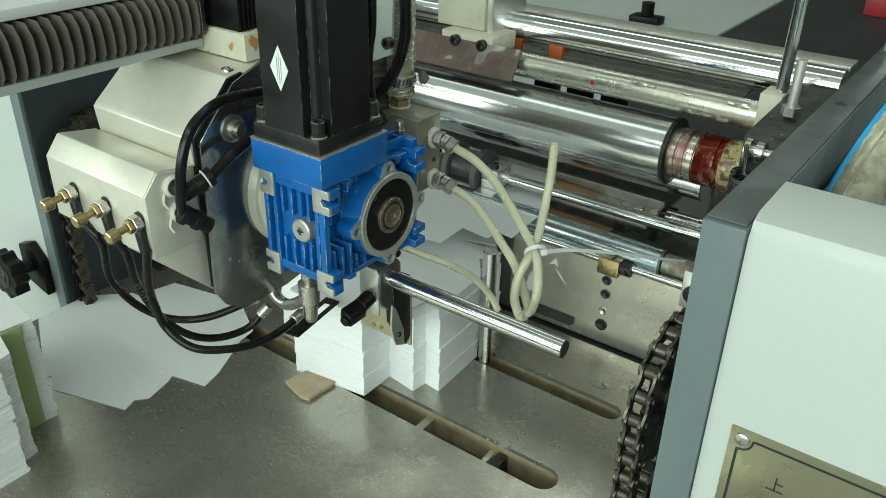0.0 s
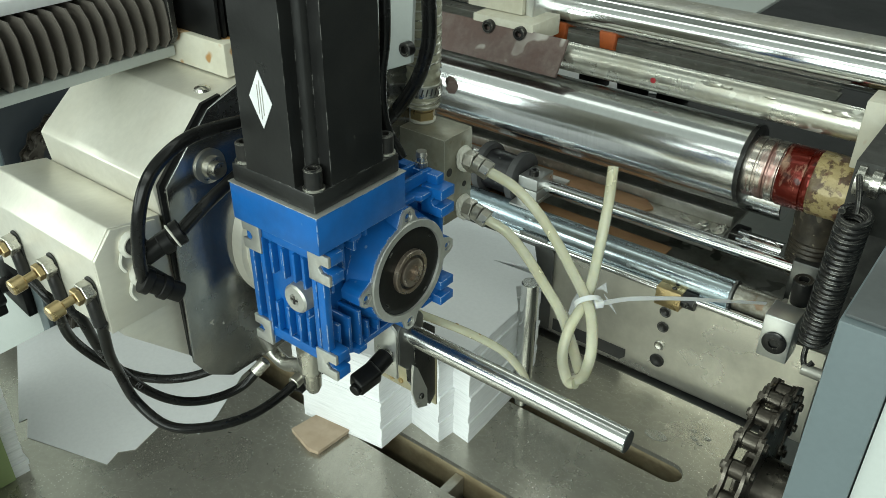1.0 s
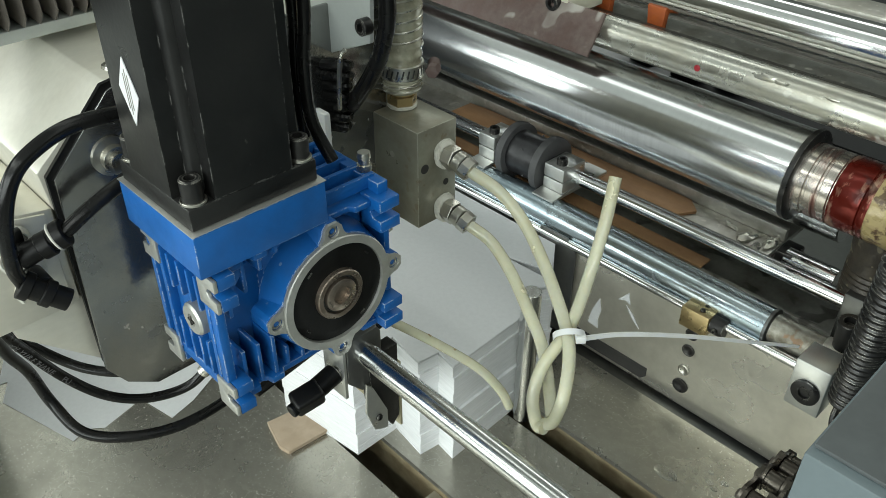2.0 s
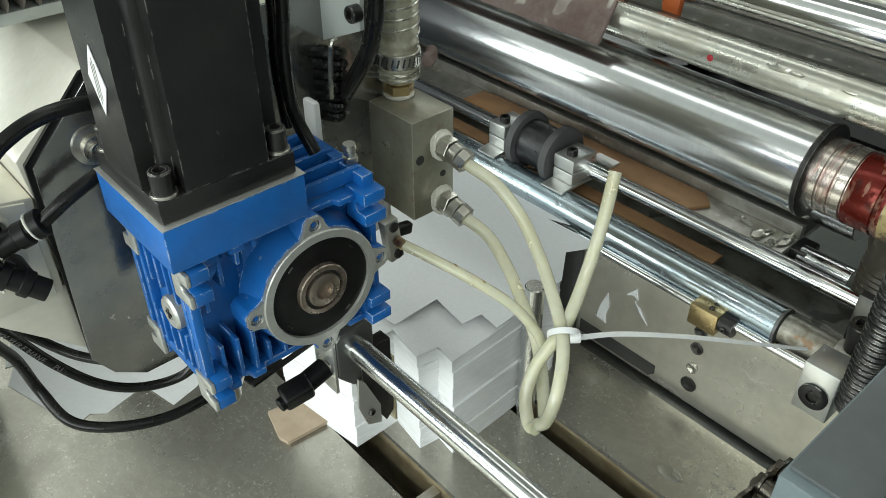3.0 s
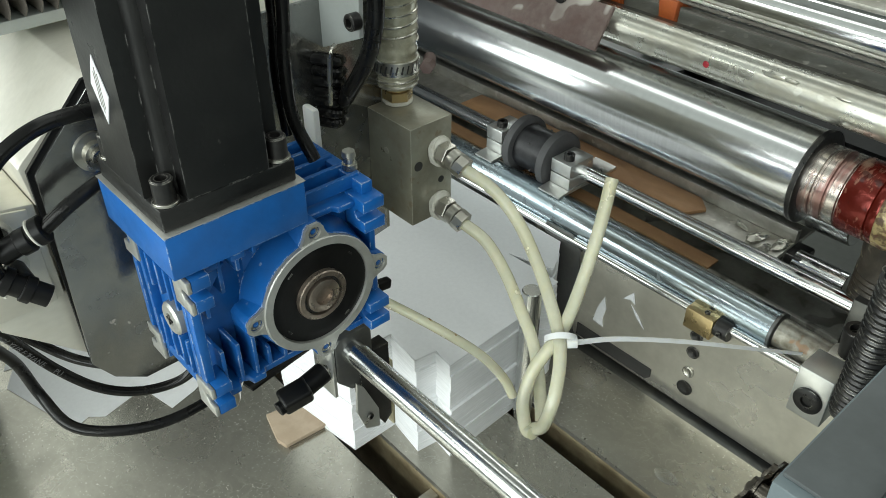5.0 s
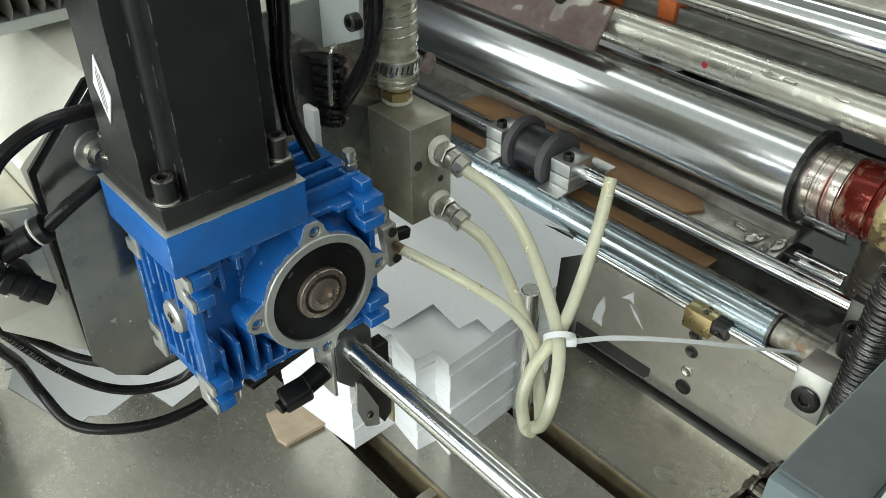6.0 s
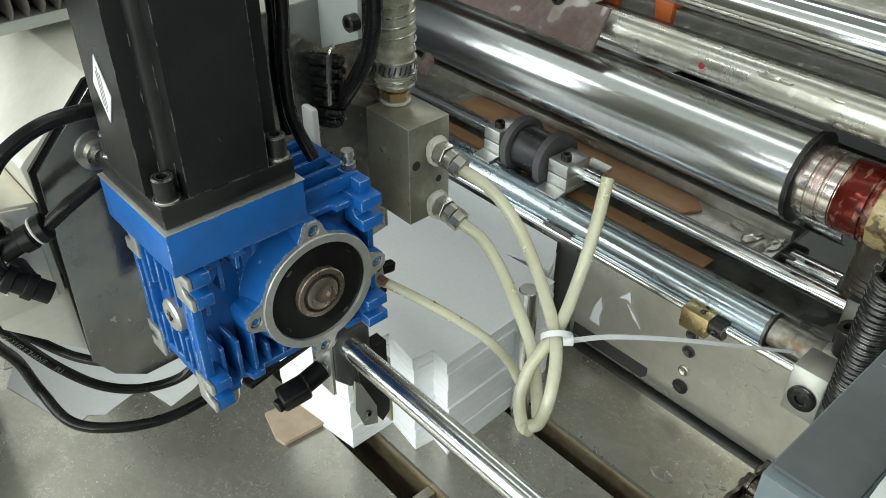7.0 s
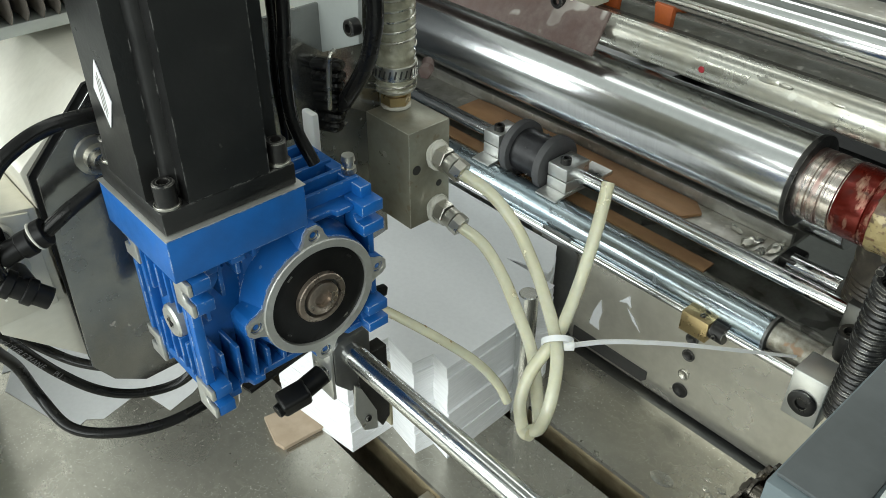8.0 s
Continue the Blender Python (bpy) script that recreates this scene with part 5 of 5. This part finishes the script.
mani = thing("vacuum_manifold", (-0.553, 0.747, 1.154), "olive nickel-plated vacuum manifold block with ports", "manifold")
part("block", box(-0.586, -0.522, 0.7255, 0.769, 1.156, 1.246, 0.0012), "manifold", mani)
for py, pz, r in ((0.733, 1.211, 0.0042), (0.757, 1.19, 0.003)):
    # disc on the solid block, coloured as the shade within a port
    part("port", lathe((-0.5222, py, pz), (-0.5212, py, pz), [(0, r), (0.0005, r), (0.0005, 0.0002)], 18), "cav", mani, "flat dark disc painted as a shaded open port")
part("port", lathe((-0.5535, 0.7256, 1.2155), (-0.5535, 0.7249, 1.2155), [(0, 0.003), (0.0004, 0.0026), (0.0004, 0.0002)], 16), "nickel", mani)
for fz in (1.218, 1.166):
    fit = thing("hose_fitting", (-0.52, 0.754, fz), "nickel hose fitting wrapped in white thread tape", "fitting", "hose fittings")
    part("tape", join(lathe((-0.5215, 0.754, fz), (-0.517, 0.754, fz), [(0, 0.011), (0.002, 0.0122), (0.0045, 0.010)], 12), helix((-0.521, 0.754, fz), (-0.5175, 0.7545, fz + 0.001), 0.0118, 2.5, 0.0013, 6, 12)), "tape", fit)
    part("hexagon", hexnut((-0.517, 0.754, fz), (-0.507, 0.7545, fz - 0.0005), 0.0105), "nickel", fit)
    part("sleeve", rod((-0.507, 0.7545, fz - 0.0005), (-0.499, 0.755, fz - 0.0025), 0.009, 20), "nickel", fit)
    part("cap_nut", lathe((-0.4995, 0.755, fz - 0.0025), (-0.4915, 0.7565, fz - 0.006), [(0, 0.0094), (0.0082, 0.0094), (0.0088, 0.0082), (0.0088, 0.0065)], 8), "nickel", fit)
bighose = thing("vacuum_hose", (-0.568, 0.752, 1.246), "clear wire-reinforced vacuum hose with a worm clamp", "hose")
part("brass_nipple", join(hexnut((-0.5685, 0.751, 1.249), (-0.5685, 0.751, 1.257), 0.0125), rod((-0.5685, 0.751, 1.257), (-0.5685, 0.751, 1.266), 0.010)), "brass", bighose)
part("tape", rod((-0.5685, 0.751, 1.2462), (-0.5685, 0.751, 1.2492), 0.0128, 12), "tape", bighose)
part("hose", sweep([(-0.5685, 0.751, 1.262), (-0.5685, 0.751, 1.28), (-0.5675, 0.751, 1.31), (-0.566, 0.750, 1.35), (-0.566, 0.748, 1.40), (-0.568, 0.745, 1.46)], 0.0165, 24, 14, lambda k, n: 1.0 + 0.035 * math.sin(k * 1.6)), "ribhose", bighose)
part("wire", helix((-0.5675, 0.751, 1.300), (-0.566, 0.748, 1.40), 0.0168, 12, 0.0009, 6, 20), "nickel", bighose)
part("wire", helix((-0.5685, 0.751, 1.2625), (-0.5685, 0.751, 1.271), 0.0169, 2, 0.0009, 6, 20), "nickel", bighose)
band = part("clamp_band", lathe((-0.568, 0.751, 1.274), (-0.568, 0.751, 1.286), [(0, 0.0176), (0.0006, 0.0182), (0.0114, 0.0182), (0.012, 0.0176)], 32), "nickel", bighose, "slotted steel clamp band")
for a in range(-150, 60, 14):
    ca, sa = math.cos(radians(a)), math.sin(radians(a))
    # thin dark bars paint the shade in the band's slots
    part("band_slot", turn(box(-0.0007, 0.0007, -0.0004, 0.0004, -0.0035, 0.0035), Matrix.Translation((-0.5685 + 0.0183 * ca, 0.751 + 0.0183 * sa, 1.280)) @ pose(0, 0, 0, 0, 14, a + 90)), "cav", band)
part("clamp_screw", join(hexnut((-0.541, 0.762, 1.284), (-0.537, 0.755, 1.284), 0.0058), rod((-0.552, 0.772, 1.283), (-0.541, 0.762, 1.284), 0.005, 12)), "rust", band, "rusty hexagon clamp screw")

# ---- cream tubing bundle ----
def cream(pts, label, r=0.0051):
    t = thing("vacuum_tube", pts[0], label, "tube", "cream vacuum tubes")
    part("tube", sweep(pts, r, 18, 10), "tube", t)
    return t
cream([(-0.493, 0.756, 1.2125), (-0.471, 0.768, 1.198), (-0.446, 0.772, 1.178), (-0.418, 0.766, 1.156), (-0.394, 0.756, 1.139), (-0.371, 0.742, 1.127), (-0.356, 0.728, 1.116), (-0.345, 0.711, 1.098), (-0.345, 0.702, 1.078), (-0.352, 0.700, 1.069)],
      "cream translucent tube from the upper port bent into a tied loop")
cream([(-0.493, 0.756, 1.1605), (-0.472, 0.763, 1.149), (-0.446, 0.761, 1.131), (-0.418, 0.752, 1.113), (-0.397, 0.744, 1.100), (-0.380, 0.733, 1.088), (-0.362, 0.718, 1.076), (-0.352, 0.709, 1.070)],
      "cream translucent tube from the lower port into the bundle")
cream([(-0.397, 0.820, 1.222), (-0.389, 0.802, 1.192), (-0.382, 0.780, 1.157), (-0.374, 0.754, 1.131), (-0.372, 0.736, 1.119), (-0.374, 0.720, 1.102), (-0.370, 0.706, 1.082), (-0.358, 0.698, 1.067), (-0.349, 0.696, 1.070)],
      "cream translucent tube with a cut open end sticking up")
zip_tie = thing("cable_tie", (-0.37, 0.74, 1.125), "white nylon cable tie with a long tail round the tubes", "cable tie")
part("loop", lathe((-0.3700, 0.7435, 1.1247), (-0.3670, 0.7407, 1.1222), [(0, 0.0125), (0.0047, 0.0125), (0.0047, 0.0115), (0, 0.0115)], 32), "nylon", zip_tie)
part("head", turn(box(-0.004, 0.004, -0.003, 0.003, -0.0033, 0.0033, 0.0006), Matrix.Translation((-0.359, 0.744, 1.126)) @ pose(0, 0, 0, 0, 0, 50)), "nylon", zip_tie)
part("tail", ribbon([(-0.358, 0.745, 1.126), (-0.344, 0.780, 1.118), (-0.319, 0.833, 1.100), (-0.290, 0.885, 1.081), (-0.261, 0.935, 1.063)], 0.0048, 0.0011, 0.6), "nylon", zip_tie)

# ---- front stop with chrome rod ----
stop = thing("front_stop", (-0.5, 0.63, 1.0), "chrome rod and clamp carrying the front paper stop", "paper stop")
part("rod", rod((-0.497, 0.633, 1.097), (-0.268, 0.633, 1.097), 0.0098, 36, 0.0008), "rodsteel", stop, "polished chrome rod")
part("rod_clamp", prism([(0.617, 1.07), (0.617, 1.108), (0.622, 1.114), (0.648, 1.114), (0.652, 1.108), (0.652, 1.055), (0.630, 1.055)], "x", -0.512, -0.488, 0.001), "gunmetal", stop)
part("clamp_plate", prism([(-0.516, 1.055), (-0.489, 1.055), (-0.489, 1.108), (-0.494, 1.113), (-0.512, 1.113), (-0.516, 1.108)], "y", 0.6135, 0.6165, 0.0005), "alu", stop)
part("finger", prism([(0.636, 1.085), (0.668, 1.085), (0.668, 1.0), (0.660, 0.992), (0.640, 1.03)], "x", -0.500, -0.487, 0.0008), "bolt", stop, "black stop finger")
part("finger_face", prism([(0.632, 1.062), (0.638, 1.055), (0.652, 1.02), (0.652, 0.998), (0.638, 1.005), (0.630, 1.03)], "x", -0.4865, -0.484), "alu", stop)
fplate = part("front_plate", box(-0.565, -0.487, 0.6690, 0.6715, 0.985, 1.062, 0.0006), "goldplate", stop, "yellowed steel stop plate with screws")
for sx, sz in ((-0.545, 0.992), (-0.533, 0.993), (-0.549, 1.020), (-0.526, 1.028)):
    part("screw", lathe((sx, 0.669, sz), (sx, 0.6665, sz), [(0, 0.0034), (0.0015, 0.003), (0.0018, 0.0002)], 14), "brass", fplate)
part("finger_screw", socket_bolt((-0.4838, 0.642, 1.018), (-0.4815, 0.642, 1.018), 0.0032), "bolt", stop)
part("lever_stem", rod((-0.501, 0.6134, 1.078), (-0.5, 0.604, 1.0765), 0.0075, 18), "nickel", stop)
part("lever", join(rod((-0.5005, 0.612, 1.078), (-0.4985, 0.588, 1.074), 0.0088, 20), turn(box(-0.0088, 0.0088, -0.013, 0.012, -0.0095, 0.0088, 0.003, 3), Matrix.Translation((-0.498, 0.583, 1.073)) @ pose(0, 0, 0, 12, 20, -6)), rod((-0.4975, 0.572, 1.070), (-0.4972, 0.566, 1.069), 0.0058, 14)), "rubber", stop, "black plastic clamping lever")

# ---- moving suction head with its tube ----
PIVOT = (-0.352, 0.701, 1.072)
suck = thing("suction_lifter", PIVOT, "small steel suction lifter with socket screws and a cream tube", "suction lifter")
part("block", turn(box(-0.0045, 0.0045, -0.0065, 0.0065, -0.019, 0.019, 0.0012), Matrix.Translation((-0.4915, 0.6775, 1.178)) @ pose(0, 0, 0, 8)), "dirty", suck)
part("finger", turn(box(-0.004, 0.004, -0.002, 0.02, -0.005, 0.005, 0.0024, 3), Matrix.Translation((-0.498, 0.682, 1.178)) @ pose(0, 0, 0, -10)), "rubber", suck, "rounded black finger")
for dz in (0.013, -0.013):
    part("screw", lathe((-0.487, 0.6785 - dz * 0.13, 1.178 + dz), (-0.485, 0.6785 - dz * 0.13, 1.178 + dz), [(0, 0.0042), (0.0012, 0.0042), (0.0016, 0.0034), (0.0016, 0.0022), (0.0006, 0.0002)], 16), "bolt", suck)
part("nipple", rod((-0.487, 0.679, 1.178), (-0.479, 0.680, 1.1765), 0.0042, 16), "glue", suck)
part("tube", sweep([(-0.483, 0.6795, 1.177), (-0.463, 0.692, 1.168), (-0.433, 0.706, 1.158), (-0.407, 0.724, 1.139), (-0.392, 0.737, 1.115), (-0.384, 0.742, 1.096)], 0.0042, 16, 10), "tube", suck, "thin cream vacuum tube")
for sx, sy, sz in ((-0.445, 0.7015, 1.1665), (-0.425, 0.7115, 1.1575)):
    part("glue_speck", turn(box(-0.002, 0.002, -0.0008, 0.0008, -0.0005, 0.0005, 0.0003), Matrix.Translation((sx, sy, sz))), "glue", suck, "brown glue speck")

# ---- chains ----
def chain(name_label, path_pts, x, pitch, width):
    """Roller chain in the plane x; path points are (y, z)."""
    fine = []
    for a, b in zip(path_pts, path_pts[1:]):
        n = max(1, int((Vector(b) - Vector(a)).length / 0.0005))
        fine += [Vector(a).lerp(Vector(b), k / n) for k in range(n)]
    joints = [fine[0]]
    for p in fine:
        if (p - joints[-1]).length >= pitch:
            joints.append(p)
    ch = thing("roller_chain", (x, joints[0].x, joints[0].y), name_label, "chain", "roller chains")
    meshes = {}
    for kind in (0, 1):
        w = width * (0.36 if kind else 0.5)
        hh = pitch * 0.40
        prof = [(-0.3 * pitch + hh * math.cos(radians(a)) * 0.75 - 0.2 * pitch, hh * math.sin(radians(a))) for a in range(90, 271, 30)] + [(0, -hh * 0.62)] + \
               [(0.3 * pitch + hh * math.cos(radians(a)) * 0.75 + 0.2 * pitch, hh * math.sin(radians(a))) for a in range(-90, 91, 30)] + [(0, hh * 0.62)]
        b = join(prism(prof, "x", w, w + pitch * 0.11), prism(prof, "x", -w - pitch * 0.11, -w))
        for s in (-0.5, 0.5):
            if kind:
                b = join(b, rod((-w, s * pitch, 0), (w, s * pitch, 0), pitch * 0.3, 14))
            else:
                b = join(b, rod((-w - pitch * 0.22, s * pitch, 0), (w + pitch * 0.22, s * pitch, 0), pitch * 0.15, 10))
        me = bpy.data.meshes.new("link")
        b.to_mesh(me)
        b.free()
        me.materials.append(M["chain"])
        me.polygons.foreach_set("use_smooth", [True] * len(me.polygons))
        me.set_sharp_from_angle(angle=radians(35))
        meshes[kind] = me
    for k, (a, b) in enumerate(zip(joints, joints[1:])):
        ob = new("link", meshes[k % 2])
        ob.parent = ch
        mid, d = (a + b) / 2, b - a
        ob.location = Vector((x, mid.x, mid.y)) - ch.location
        ob.rotation_euler = (math.atan2(d.y, d.x), 0, 0)
    return ch
SY, SZ, SR = 0.742, 1.012, 0.082
arc = [(SY + SR * math.cos(radians(a)), SZ + SR * math.sin(radians(a))) for a in range(185, 10, -5)]
chain("oily black roller chain running over a sprocket", [(0.672, 0.72), (0.664, 0.90)] + arc + [(0.79, 0.98), (0.72, 0.90), (0.70, 0.72)], -0.196, 0.0254, 0.0165)
spk = thing("sprocket", (-0.192, SY, SZ), "dark oily steel sprocket behind the side frame", "sprocket")
teeth = []
for k in range(64):
    teeth.append((SY + (SR - (0.002 if k % 2 else 0.008)) * math.cos(2 * math.pi * k / 64), SZ + (SR - (0.002 if k % 2 else 0.008)) * math.sin(2 * math.pi * k / 64)))
part("disc", prism(teeth, "x", -0.195, -0.189), "chain", spk)
part("hub", rod((-0.205, SY, SZ), (-0.150, SY, SZ), 0.026), "chain", spk)

# ---- left-hand cabinet ----
lcab = thing("side_cabinet", (-1.15, 0.6, 0), "white machine side cover with a dark slate frame plate", "cabinet")
part("frame_plate", box(-1.128, -1.104, 0.572, 1.45, 0.0, 1.50, 0.0012), "grey", lcab, "slate grey painted side frame")
part("inner_lining", box(-1.1038, -1.100, 0.576, 1.44, 0.0, 1.50), "darkpanel", lcab, "dark inner panel")
part("cover", box(-1.7, -1.129, 0.575, 0.70, 0.0, 1.55, 0.004), "white", lcab, "white painted sheet-steel cover")
knob = thing("hand_knob", (-1.16, 0.53, 0.905), "black plastic lobed hand knob on a bracket", "knob")
lobes = [(-1.166 + (0.036 + 0.0035 * math.cos(9 * a)) * math.cos(a), 0.905 + (0.036 + 0.0035 * math.cos(9 * a)) * math.sin(a)) for a in [2 * math.pi * k / 72 for k in range(72)]]
grip = part("grip", prism(lobes, "y", 0.515, 0.538, 0.002), "rubber", knob)
part("hub_cap", lathe((-1.166, 0.5148, 0.905), (-1.166, 0.51, 0.905), [(0, 0.020), (0.001, 0.020), (0.0015, 0.012), (0.003, 0.011), (0.003, 0.0002)], 24), "bolt", grip)
part("stem", rod((-1.166, 0.538, 0.905), (-1.166, 0.56, 0.905), 0.011), "bolt", knob)
part("bracket", prism([(-1.19, 0.935), (-1.16, 0.945), (-1.132, 0.92), (-1.132, 0.86), (-1.19, 0.875)], "y", 0.56, 0.574, 0.002), "rubber", knob)
lcarc = [(0.665 + 0.07 * math.cos(radians(a)), 1.075 + 0.07 * math.sin(radians(a))) for a in range(185, 10, -6)]
chain("oily roller chain beside the far side frame", [(0.60, 0.70), (0.597, 0.95)] + lcarc + [(0.735, 0.70)], -1.085, 0.0254, 0.0165)

# ---- delivery side in the distance ----
belt = thing("delivery_table", (-0.6, 2.6, 0), "long black delivery belt with white blanks on it", "conveyor")
part("belt", box(-0.78, 0.5, 1.6, 5.0, 0.90, 0.95, 0.01), "belt", belt)
part("side_frame", box(-1.5, -0.79, 1.62, 5.0, 0.86, 0.945, 0.004), "white", belt, "pale painted side deck")
for lx in (-1.4, 0.4):
    for ly in (1.8, 4.8):
        part("leg", box(lx - 0.03, lx + 0.03, ly - 0.03, ly + 0.03, 0, 0.86, 0.003), "grey", belt)
far = thing("red_box", (-0.45, 3.3, 0.95), "red box standing on the delivery belt", "box")
part("carton", box(-0.50, -0.15, 3.12, 3.4, 0.9505, 1.02, 0.004), "red", far)
for k, (fx, fy) in enumerate(((-1.02, 2.55), (-1.3, 2.2), (-0.9, 1.9))):
    b = thing("black_bracket", (fx, fy, 0.945), "small black bracket on the delivery side deck", "bracket", "deck brackets")
    part("base", box(fx - 0.05, fx + 0.05, fy - 0.03, fy + 0.03, 0.9455, 0.97, 0.006), "rubber", b)
    part("peg", rod((fx, fy, 0.9705), (fx, fy, 1.01), 0.02), "rubber", b)


# ---- what moves ----
def motions():
    bx, by, bz = -0.6, 0.8, STACK_TOP + 0.0006
    def sheet_rows(keys, up=0.0):
        rows = []
        for t, shift in keys:
            lift = 0.047 * min(1.0, max(0.0, (shift - 0.02) / 0.2))
            tilt = 3.5 * math.sin(math.pi * min(1.0, shift / 0.22)) if shift < 0.22 else 0.0
            rows.append((t, pose(bx, by + shift, bz + up + lift, tilt)))
        return rows
    walk(sheets[0], sheet_rows([(0.0, 0.17), (0.1, 0.31), (0.2, 0.47), (0.3, 0.60), (0.4, 0.64), (8.0, 0.64)], -0.001))
    walk(sheets[1], sheet_rows([(0.0, 0.0), (2.2, 0.0), (2.5, 0.03), (2.8, 0.056), (3.2, 0.06), (3.3, 0.085), (3.4, 0.20), (3.5, 0.33), (3.6, 0.50), (3.7, 0.62), (3.8, 0.645), (8.0, 0.645)], 0.0008))
    walk(sheets[2], sheet_rows([(0.0, -0.0001), (5.5, -0.0001), (5.7, 0.025), (5.9, 0.056), (6.5, 0.06), (6.6, 0.075), (6.7, 0.16), (6.8, 0.29), (6.9, 0.43), (7.0, 0.58), (7.1, 0.65), (8.0, 0.65)]))
    ride = ((0.0, -0.067), (0.5, -0.085), (1.0, -0.098), (1.7, -0.098), (2.3, -0.06), (2.75, 0.0), (3.3, 0.0), (3.5, -0.036), (4.0, -0.062), (4.5, -0.070), (5.3, -0.060), (5.85, 0.0), (6.6, 0.0), (7.0, -0.045), (7.5, -0.066), (8.0, -0.074))
    walk(suck, [(t, pose(PIVOT[0] + 0.42 * dz, PIVOT[1], PIVOT[2] + dz)) for t, dz in ride])
    walk(roller, [(0.5 * k, pose(-0.34, 1.06, 1.151, 40 * k)) for k in range(17)])
    walk(wheel, [(0.5 * k, pose(WX, WY, WZ, -60 * k)) for k in range(17)])


motions()
